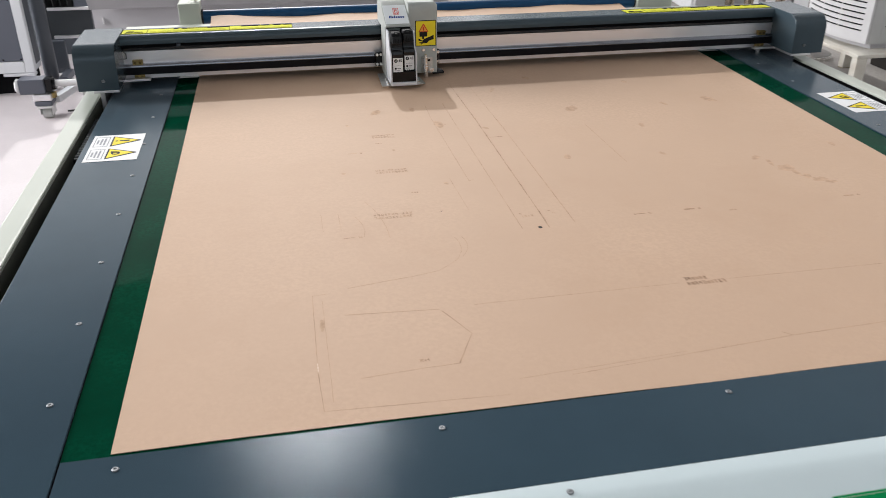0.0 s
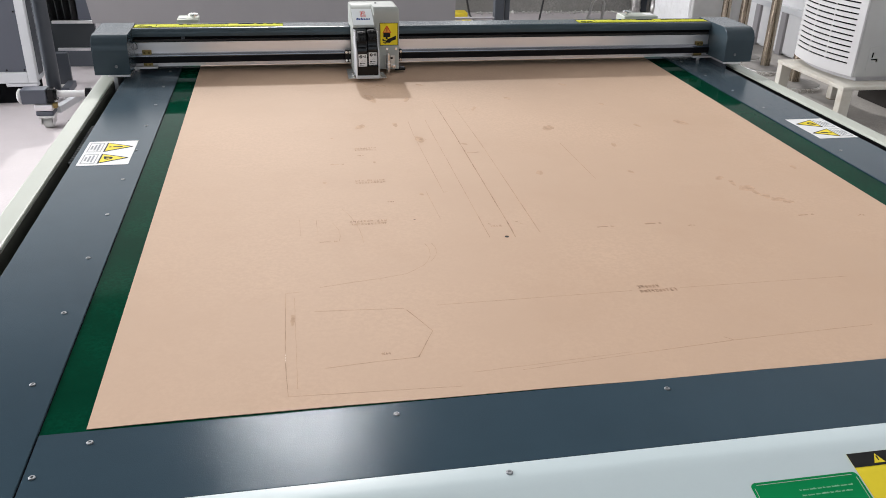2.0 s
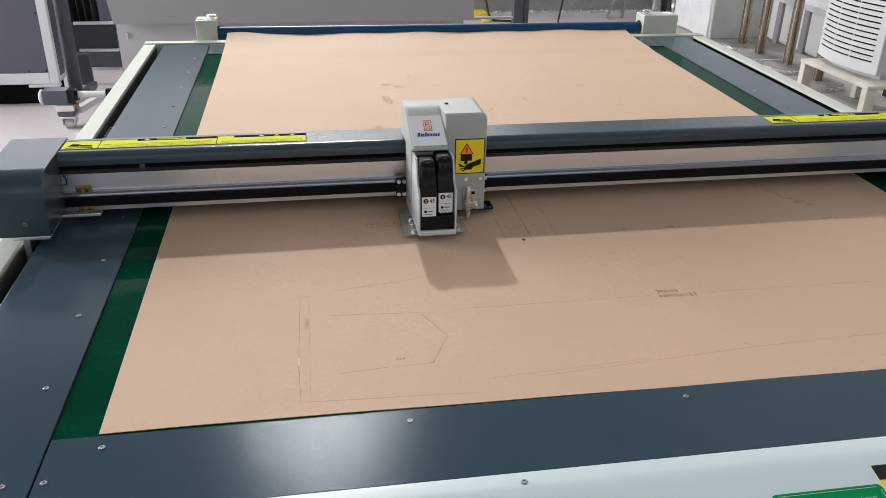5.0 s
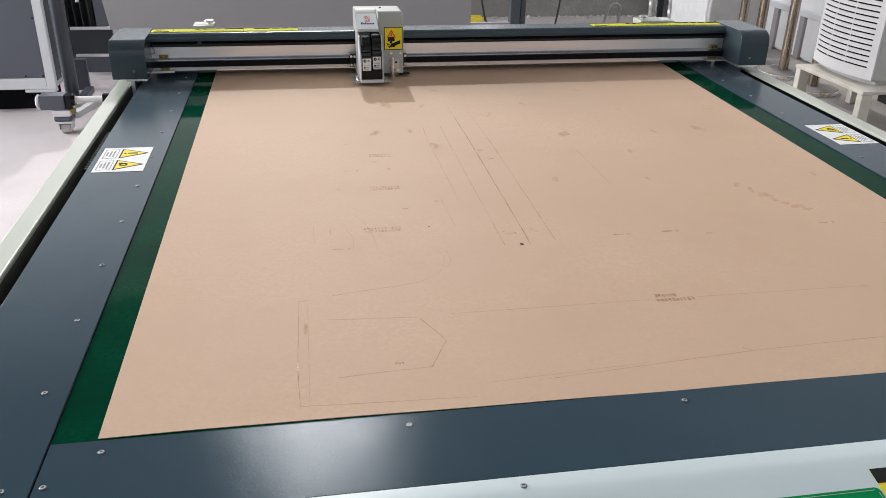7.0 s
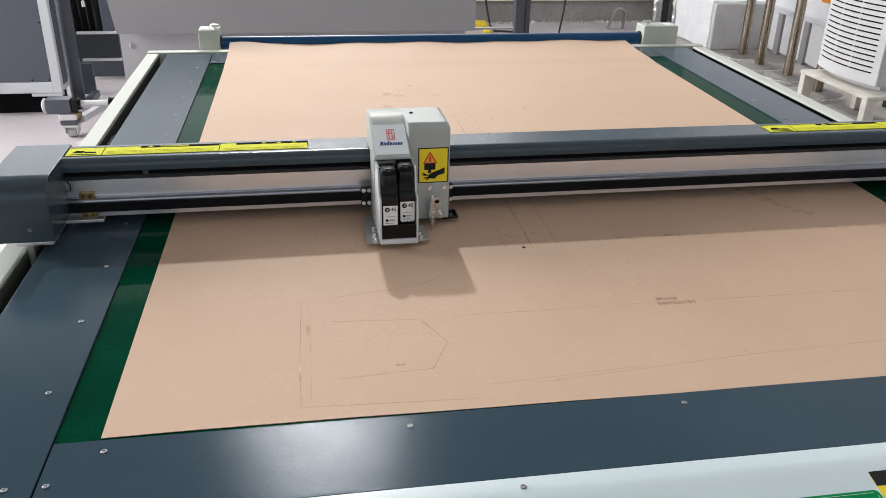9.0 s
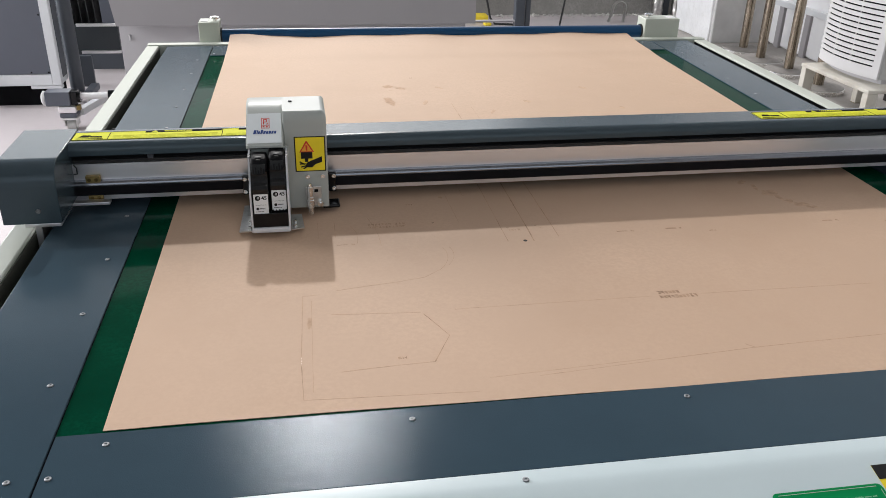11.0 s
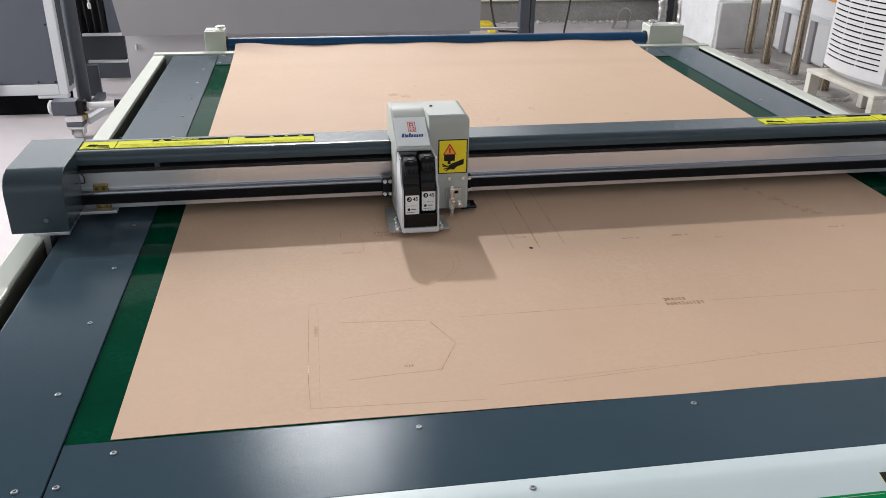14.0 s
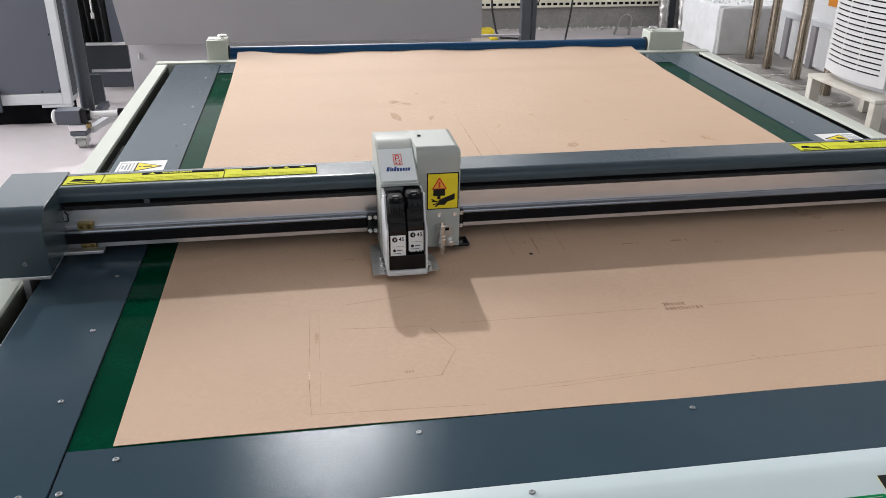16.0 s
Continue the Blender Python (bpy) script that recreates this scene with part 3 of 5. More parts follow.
# ---- the paper ----
def paper():
    x0, x1, y0, y1 = 0.051, 1.458, 0.0045, 2.176
    z = 0.8587
    nx, ny = 70, 110
    rng = random.Random(7)
    phase = [rng.uniform(0, 6.28) for _ in range(6)]

    def height(x, y):
        k = max(0.0, (y - 1.93) / (y1 - 1.93))
        wave = 0.5 + 0.5 * math.sin(17 * x + phase[0]) * math.cos(6.5 * x + phase[1])
        over = min(max((y - 1.84) / 0.10, 0.0), 1.0)
        curl = 0.010 * k * k * math.exp(-((x - 0.09) / 0.07) ** 2)
        return z + curl + 0.0032 * over * over * (3 - 2 * over) + k * k * (0.0025 + 0.0065 * wave) + 0.004 * k * k * k
    bm = B()
    grid = [[bm.verts.new((x0 + (x1 - x0 + 0.027 * max(0.0, (y1 - y0) * j / ny - 0.45)) * i / nx, y0 + (y1 - y0) * j / ny, 0)) for i in range(nx + 1)] for j in range(ny + 1)]
    for row in grid:
        for v in row:
            v.co.z = height(v.co.x, v.co.y)
            if v.co.y < y0 + 0.001:
                v.co.y += 0.002 * min(max((v.co.x - 0.06) / 0.1, 0), 1) - 0.0052 * min(max((v.co.x - 0.20) / 0.55, 0), 1) + 0.0004 * math.sin(23 * v.co.x)
    low = [[bm.verts.new(v.co - Vector((0, 0, 0.0008))) for v in row] for row in grid]
    for j in range(ny):
        for i in range(nx):
            bm.faces.new((grid[j][i], grid[j][i + 1], grid[j + 1][i + 1], grid[j + 1][i]))
            bm.faces.new((low[j][i], low[j + 1][i], low[j + 1][i + 1], low[j][i + 1]))
    rim = grid[0][:-1] + [r[-1] for r in grid[:-1]] + grid[-1][:0:-1] + [r[0] for r in grid[:0:-1]]
    rim_low = low[0][:-1] + [r[-1] for r in low[:-1]] + low[-1][:0:-1] + [r[0] for r in low[:0:-1]]
    for i in range(len(rim)):
        k = (i + 1) % len(rim)
        bm.faces.new((rim[i], rim_low[i], rim_low[k], rim[k]))
    sheet = part("paper_sheet", bm, KRAFT)
    tagged(sheet, "wide kraft paper sheet with faint pattern lines drawn on it", "paper")
    a, b = z - 0.0002, z + 0.00008

    pen = random.Random(31)

    def line(points, width, mat=INK_FAINT):
        """A worn pencil line: one stroke whose width comes and goes."""
        pts = []
        for p, q in zip(points, points[1:]):
            p, q = Vector(p), Vector(q)
            n = max(int((q - p).length / 0.012), 1)
            pts += [p + (q - p) * i / n for i in range(n)]
        pts.append(Vector(points[-1]))
        left, right = [], []
        half = width * 0.4
        for i, p in enumerate(pts):
            way = (pts[min(i + 1, len(pts) - 1)] - pts[max(i - 1, 0)]).normalized()
            half += (width * pen.uniform(0.10, 0.55) - half) * 0.5
            side = Vector((-way.y, way.x))
            mid = p + Vector((0, 0.0038)) + side * pen.uniform(-0.00025, 0.00025)
            left.append(tuple(mid + side * half))
            right.append(tuple(mid - side * half))
        part("drawn_line", plate(B(), left + right[::-1], a, b), mat, sheet)

    def bend(p, q, bulge, n=8):
        d = Vector(q) - Vector(p)
        s = Vector((d.y, -d.x)) * bulge
        return [tuple(Vector(p) + d * (i / n) + s * 4 * (i / n) * (1 - i / n)) for i in range(n + 1)]

    line([(0.690, 1.22), (0.691, 1.0), (0.6865, 0.50), (0.685, 0.446)], 0.0029, INK)
    line([(0.640, 1.15), (0.639, 0.45)], 0.0017)
    line([(0.738, 1.04), (0.739, 0.95), (0.734, 0.46)], 0.0020)
    line([(0.596, 1.14), (0.593, 1.04), (0.597, 0.667), (0.607, 0.673)], 0.0013)
    line([(0.563, 0.687), (0.567, 0.54)], 0.001)
    line([(0.694, 0.895), (0.722, 0.896)], 0.0025, INK)
    line([(0.689, 1.32), (0.690, 1.22)], 0.0012)
    line([(0.736, 1.28), (0.738, 1.04)], 0.0010)
    line([(0.926, 0.937), (0.929, 0.705)], 0.0018)
    line([(0.3115, 0.566), (0.311, 0.499)], 0.0009)
    line([(0.341, 0.563), (0.341, 0.50)], 0.001)
    line(bend((0.369, 0.547), (0.376, 0.468), -0.08), 0.0011)
    line(bend((0.392, 0.608), (0.417, 0.458), -0.05), 0.0011)
    line([(0.282, 0.294), (0.279, 0.128)], 0.0012, INK)
    line([(0.279, 0.105), (0.281, 0.030)], 0.0012, INK)
    line([(0.281, 0.030), (0.335, 0.027), (0.50, 0.020)], 0.0009)
    line([(0.282, 0.294), (0.302, 0.296)], 0.0009)
    line([(0.295, 0.278), (0.293, 0.045)], 0.0009)
    line([(0.323, 0.234), (0.454, 0.225)], 0.0012)
    line([(0.457, 0.220), (0.485, 0.157), (0.455, 0.094)], 0.0017, INK)
    line([(0.455, 0.094), (0.398, 0.091), (0.330, 0.085)], 0.0013)
    line(bend((0.521, 0.440), (0.506, 0.360), -0.12), 0.0011)
    line([(0.334, 0.306), (0.374, 0.314), (0.428, 0.323), (0.431, 0.316)], 0.0012)
    line([(0.430, 0.323), (0.475, 0.334), (0.506, 0.360)], 0.0009)
    line(bend((0.533, 0.440), (0.520, 0.372), -0.12), 0.0008)
    line([(0.505, 0.228), (0.688, 0.229), (0.815, 0.230)], 0.0011)
    line([(0.895, 0.229), (1.19, 0.228)], 0.0011)
    line([(0.586, 0.044), (0.778, 0.061), (0.903, 0.072), (0.99, 0.076), (1.13, 0.082)], 0.0012)
    line([(0.52, 0.048), (0.747, 0.064)], 0.0008)
    line([(0.893, 0.082), (0.903, 0.072)], 0.0012, INK)
    for y in (0.125, 0.1185, 0.113):
        line([(0.2792, y), (0.2792, y - 0.0028)], 0.0016, CUT)

    def scribble(name, x, y, width, depth, rows, mat, turn=0.0, seed=0, fill=0.7, most=4):
        """Unreadable printed marks: short bars in rows."""
        r = random.Random(seed)
        bm = B()
        ca, sa = math.cos(turn), math.sin(turn)

        def put(px, py):
            return (x + px * ca - py * sa, y + px * sa + py * ca)
        for k in range(rows):
            py = depth * (0.5 - (k + 0.5) / rows)
            px = -width / 2
            cell = min(0.0062, width / 3)
            tall = depth / rows * 0.78
            coat = 0
            while px < width / 2:
                if r.random() < fill:
                    w_ = cell * r.uniform(0.55, 0.8)
                    for _ in range(r.randint(most - 2, most)):
                        coat = (coat + 1) % 9
                        top = b + 0.000012 * coat
                        if r.random() < 0.5:
                            u = px + r.uniform(0, w_)
                            lo, hi = py - tall * r.uniform(0.2, 0.5), py + tall * r.uniform(0.2, 0.5)
                            plate(bm, [put(u, lo), put(u + 0.0010, lo), put(u + 0.0010, hi), put(u, hi)], a, top)
                        else:
                            v = py + tall * r.uniform(-0.45, 0.4)
                            plate(bm, [put(px, v), put(px + w_, v), put(px + w_, v + 0.0014), put(px, v + 0.0014)], a, top)
                px += cell
        tagged(part(name, bm, mat, sheet), kind="stuff")

    scribble("printed_mark", 0.848, 0.243, 0.040, 0.013, 1, INK_DARK, 0, 1, 0.85, 7)
    scribble("printed_mark", 0.855, 0.229, 0.056, 0.013, 1, INK_DARK, 0, 2, 1.0, 7)
    for x, y, w, q in ((0.434, 0.545, 0.066, 3), (0.460, 0.748, 0.062, 4), (0.469, 0.948, 0.048, 5)):
        scribble("printed_mark", x, y, w, 0.024, 2, INK_FAINT, 0, q, 0.9, 5)
    # rubbed smudges, each with a few scuffs over it
    for x, y, w, d, q in ((0.602, 1.003, 0.026, 0.05, 6), (0.933, 1.058, 0.030, 0.055, 7), (0.821, 0.757, 0.014, 0.04, 8), (1.290, 1.070, 0.034, 0.055, 9), (1.166, 1.055, 0.016, 0.03, 10),
                          (0.291, 0.218, 0.010, 0.030, 11), (1.05, 0.916, 0.016, 0.03, 12), (0.473, 1.112, 0.022, 0.05, 13), (0.367, 0.75, 0.010, 0.012, 16), (0.552, 0.668, 0.012, 0.014, 17),
                          (0.785, 1.24, 0.014, 0.04, 18), (1.397, 0.727, 0.014, 0.03, 19), (0.535, 1.513, 0.030, 0.045, 20), (0.570, 1.49, 0.030, 0.03, 21), (0.680, 1.49, 0.016, 0.03, 22),
                          (1.10, 1.46, 0.022, 0.03, 23), (0.525, 1.36, 0.034, 0.08, 24), (0.62, 1.34, 0.016, 0.05, 25), (1.144, 1.249, 0.014, 0.03, 26), (0.90, 1.33, 0.018, 0.04, 27),
                          (0.48, 0.86, 0.007, 0.014, 28), (0.40, 1.03, 0.010, 0.012, 29), (0.56, 1.12, 0.018, 0.03, 30), (1.196, 0.682, 0.020, 0.03, 31), (1.225, 0.62, 0.034, 0.045, 32),
                          (1.258, 0.555, 0.030, 0.03, 33), (1.210, 0.652, 0.014, 0.035, 36), (1.232, 0.596, 0.016, 0.04, 37), (1.243, 0.574, 0.018, 0.03, 38), (1.272, 0.541, 0.022, 0.02, 39), (0.70, 0.96, 0.014, 0.02, 34), (1.02, 0.74, 0.014, 0.02, 35)):
        r = random.Random(q)
        turn = r.uniform(-0.5, 0.5)
        for size, up in ((1.0, 0.00003), (0.62, 0.00006)):
            blob = []
            for i in range(22):
                an = 2 * math.pi * i / 22
                k = (0.42 + 0.10 * math.sin(2 * an + q) + 0.05 * math.sin(5 * an + 2 * q) + r.uniform(-0.03, 0.03)) * size
                px, py = w * k * math.cos(an), d * k * math.sin(an)
                blob.append((x + px * math.cos(turn) - py * math.sin(turn), y + px * math.sin(turn) + py * math.cos(turn)))
            part("smudge", plate(B(), blob, a, z + up + 0.000004 * (q % 4)), SMUDGE_PALE if y > 1.2 else SMUDGE if size == 1.0 else SMUDGE_DARK, sheet)
        if y < 1.2:
            scribble("scuff", x, y, w * 0.7, d * 0.5, 2, SMUDGE_DARK, turn, q, 0.5)
    for x, y, w in ((0.862, 0.472, 0.028), (0.956, 0.474, 0.028), (1.024, 0.458, 0.015), (1.270, 0.475, 0.028), (1.378, 0.460, 0.016), (0.358, 0.472, 0.026), (0.488, 0.636, 0.015),
                    (0.411, 0.112, 0.009), (0.40, 0.855, 0.025), (0.455, 0.905, 0.014)):
        if w > 0.02:
            # an arrow's worn shaft, and the figure after it
            line([(x - w * 0.6, y - 0.0038), (x - w * 0.2, y - 0.0030), (x + w * 0.12, y - 0.0036)], 0.0052 if x > 0.5 else 0.003, INK if x > 0.5 else INK_FAINT)
            scribble("dimension_mark", x + w * 0.45, y, w * 0.2, 0.008, 1, INK, 0, int(x * 1000), 1.0)
        else:
            scribble("dimension_mark", x, y, w, 0.0075, 1, INK, 0, int(x * 1000), 0.95)
    for x, y, w in ((0.66, 0.505, 0.022), (0.712, 0.51, 0.020)):
        scribble("dotted_mark", x, y, w, 0.02, 2, INK_FAINT, 0, int(x * 1000), 0.4)
    scribble("dotted_mark", 0.613, 1.607, 0.010, 0.012, 1, INK_DARK, 0, 77, 1.0)
    line([(0.52, 1.46), (0.55, 1.47)], 0.0014)
    bm = B()
    plate(bm, [(0.670 + 0.0036 * math.cos(i * math.pi / 6), 0.4535 + 0.0042 * math.sin(i * math.pi / 6)) for i in range(12)], a, b)
    part("ink_dot", bm, INK_BLACK, sheet)
    line([(0.5175, 0.5432), (0.5212, 0.5438)], 0.003, INK_BLACK)


paper()


# ---- the gantry; its own space has z = 0 at the deck and y = 0 at the front of its end covers ----
END_L, IN_L, IN_R, END_R = -0.2165, -0.1215, 1.683, 1.779


def end_cover(bm, x0, x1):
    out = [(0.0, 0.022)] + arc(0.038, 0.089, 0.038, 180, 90, 8) + [(0.198, 0.127), (0.205, 0.120), (0.205, 0.022)]
    profile_x(bm, x0, x1, out)
    edges = [e for e in bm.edges if all(abs(v.co.x - e.verts[0].co.x) < 1e-6 for v in e.verts) and (e.verts[0].co.z > 0.02 or e.verts[1].co.z > 0.02)]
    bmesh.ops.bevel(bm, geom=edges, offset=0.0014, segments=2, affect="EDGES", profile=0.5)
    return bm


def tape(parent, x0, x1, y0, y1, z, flip):
    """Long yellow safety tape on the beam's top: a pictogram field, a header and text bars."""
    t = part("warning_tape", plate(B(), [(x0, y0), (x1, y0), (x1, y1), (x0, y1)], z, z + 0.0004), LIME_YELLOW, parent, "long yellow warning tape with black print")
    a, b = z + 0.0004, z + 0.0007
    p0, p1 = x0 + 0.062, x0 + 0.265
    bm = B()
    for u0, u1, v0, v1 in ((x0, x1, y0, y0 + 0.0012), (x0, x1, y1 - 0.0012, y1), (x0, x0 + 0.0012, y0, y1), (p0, p0 + 0.0012, y0, y1), (p1, p1 + 0.0012, y0, y1), (x1 - 0.0012, x1, y0, y1)):
        plate(bm, [(u0, v0), (u1, v0), (u1, v1), (u0, v1)], a, b)
    part("tape_border", bm, TAPE_BLACK, t)
    bm = B()
    for u0, u1 in ((p0 + 0.063, p1 - 0.001), (p1 + 0.03, x1 - 0.001)):
        part("tape_header", plate(B(), [(u0, y1 - 0.011), (u1, y1 - 0.011), (u1, y1), (u0, y1)], a, b), TAPE_BLACK, t)
    plate(bm, [(x0 + 0.010, y0 + 0.016), (x0 + 0.028, y0 + 0.014), (x0 + 0.030, y0 + 0.026), (x0 + 0.016, y0 + 0.028)], a, b)
    plate(bm, [(x0 + 0.030, y0 + 0.014), (x0 + 0.052, y0 + 0.012), (x0 + 0.050, y0 + 0.020), (x0 + 0.030, y0 + 0.022)], a, b)
    plate(bm, [(x0 + 0.008, y0 + 0.006), (x0 + 0.054, y0 + 0.005), (x0 + 0.054, y0 + 0.008), (x0 + 0.008, y0 + 0.009)], a, b)
    part("tape_pictogram", bm, TAPE_BLACK, t)
    bm = B()
    rng = random.Random(int(x0 * 1000))
    for u0, u1, n in ((p0 + 0.008, p1 - 0.008, 3), (p1 + 0.008, x1 - 0.008, 2)):
        for k in range(n):
            x = u0
            y = y0 + 0.0055 + k * 0.0068
            while x < u1:
                s = rng.uniform(0.01, 0.03)
                plate(bm, [(x, y), (min(x + s, u1), y), (min(x + s, u1), y + 0.0022), (x, y + 0.0022)], a, b)
                x += s + 0.003
    part("tape_text", bm, material_olive, t)
    lettering("WARNING", 0.0105, LIME_YELLOW, t, pose(p0 + 0.122, y1 - 0.0055, b, 0, 0, 0), bold=0.0003)
    for k in range(3):
        u = p1 + 0.075 + 0.028 * k
        part("tape_mark", plate(B(), [(u, y1 - 0.0095), (u + 0.010, y1 - 0.0095), (u + 0.005, y1 - 0.0015)], b, b + 0.0003), LIME_YELLOW, t)
    part("tape_triangle", plate(B(), [(p0 + 0.074, y1 - 0.010), (p0 + 0.086, y1 - 0.010), (p0 + 0.080, y1 - 0.001)], b, b + 0.0003), LIME_YELLOW, t)
    return t


material_dark_brass = material("darkened_brass", (0.16, 0.115, 0.045), 0.5, 1.0, vary=0.3, scale=200)
material_olive = material("olive_print", (0.47, 0.46, 0.035), 0.8, gloss=0.05, vary=0.1, scale=60)


def gantry():
    root = thing("gantry", "dark grey gantry beam with aluminium face spanning the table", "gantry", pose(0, 0, TOP))
    for x0, x1, s in ((END_L, IN_L, 1), (IN_R, END_R, -1)):
        cov = part("end_cover", end_cover(B(), x0, x1), GANTRY, root, "rounded dark grey sheet-metal end cover")
        sx = x0 + 0.06 if s > 0 else x1 - 0.06
        me = B()
        lathe(me, [(0.0042, 0), (0.0042, 0.001), (0.0034, 0.0022), (0.0015, 0.0022), (0.0012, 0.0012)], 14)
        part("cover_screw", me, SCREW_HEAD, cov, "", pose(sx, -0.0002, 0.045, 90, 0, 0))
        part("base_plate", box(B(), x0 + 0.034 if s > 0 else x0 + 0.002, x1 - 0.002 if s > 0 else x1 - 0.034, 0.0, 0.20, 0.0155, 0.0215, 0.0008), ALU, root, "bare aluminium base plate")
        px = SLOT_L + 0.008 if s > 0 else DECK_R + 0.008
        part("slot_bracket", box(B(), px, px + 0.011, 0.012, 0.17, -0.045, 0.0155, 0.0008), ALU if s > 0 else STEEL_DARK, root, "aluminium bracket reaching into the slot")
    # the long cover: rounded front, flat top
    out = [(0.1095, 0.1030)] + arc(0.1245, 0.1100, 0.0150, 180, 90, 9) + [(0.190, 0.125), (0.196, 0.119), (0.196, 0.1075)]
    part("beam_cover", profile_x(B(), IN_L - 0.004, IN_R + 0.004, out), GANTRY, root, "long rounded dark grey beam cover")
    # inner beam in near-black, with the shade under the cover in its colour
    bm = B()
    profile_x(bm, IN_L - 0.002, IN_R + 0.002, [(0.122, 0.018), (0.122, 0.1028), (0.194, 0.1028), (0.194, 0.0045), (0.178, 0.0045), (0.178, 0.018)])
    part("beam_core", bm, VOID, root, "dark inner beam")
    bm = B()
    profile_x(bm, IN_L - 0.001, IN_R + 0.001, [(0.1165, 0.0465), (0.1165, 0.0855), (0.1215, 0.0855), (0.1215, 0.0465)])
    part("face_plate", bm, ALU, root, "brushed aluminium face plate")
    bm = B()
    profile_x(bm, IN_L - 0.001, IN_R + 0.001, [(0.1165, 0.0160), (0.1165, 0.029), (0.1215, 0.029), (0.1215, 0.0160)])
    part("lower_lip", bm, ALU, root, "aluminium lower lip")
    bm = B()
    profile_x(bm, IN_L - 0.001, IN_R + 0.001, [(0.1045, 0.0285), (0.1035, 0.030), (0.1035, 0.045), (0.1045, 0.0465), (0.1162, 0.0465), (0.1162, 0.0285)])
    part("linear_rail", bm, RAIL, root, "black linear guide rail")
    bm = B()
    profile_x(bm, IN_L - 0.001, IN_R + 0.001, [(0.1045, 0.0470), (0.1045, 0.0490), (0.1060, 0.0520), (0.1085, 0.0545), (0.1162, 0.0550), (0.1162, 0.0470)])
    part("belt_strip", bm, DARK_STEEL, root, "polished steel strip above the rail")
    bm = B()
    profile_x(bm, IN_L + 0.004, IN_R - 0.004, [(0.112, 0.0885), (0.112, 0.094), (0.1215, 0.094), (0.1215, 0.0885)])
    part("belt", bm, RUBBER, root, "black toothed drive belt")
    # brass belt clamps and foot plates by both ends
    for x, s in ((IN_L + 0.0215, 1), (IN_R - 0.0465, -1)):
        for z0, z1 in ((0.0515, 0.065), (0.0165, 0.029)):
            blk = part("brass_block", box(B(), x, x + 0.025, 0.1065, 0.1163, z0, z1, 0.001), BRASS, root, "small brass clamp block")
            for dx in (0.0065, 0.0185):
                part("block_screw", rod(B(), (x + dx, 0.1050, (z0 + z1) / 2), (x + dx, 0.1066, (z0 + z1) / 2), 0.0032, 12), material_dark_brass, blk)
        x0, x1 = (IN_L - 0.006, IN_L + 0.062) if s > 0 else (IN_R - 0.062, IN_R + 0.006)
        part("foot_plate", box(B(), x0, x1, 0.086, 0.1034, 0.0165, 0.0220, 0.0008), ALU, root, "aluminium foot plate")
    tape(root, IN_L + 0.001, 0.306, 0.133, 0.178, 0.1252, False)
    tape(root, 1.235, IN_R - 0.002, 0.133, 0.178, 0.1252, True)
    part("limit_sensor", box(B(), 0.012, 0.022, 0.1125, 0.1200, 0.0905, 0.1010, 0.001), STEEL_DARK, root, "small grey limit sensor")
    # thin wire loop by the cover
    part("wire_loop", tube(B(), [(IN_L + 0.004, 0.112, 0.086), (IN_L + 0.010, 0.106, 0.082), (IN_L + 0.009, 0.108, 0.070), (IN_L + 0.002, 0.112, 0.068)], 0.0011, 6), CABLE, root)
    return root


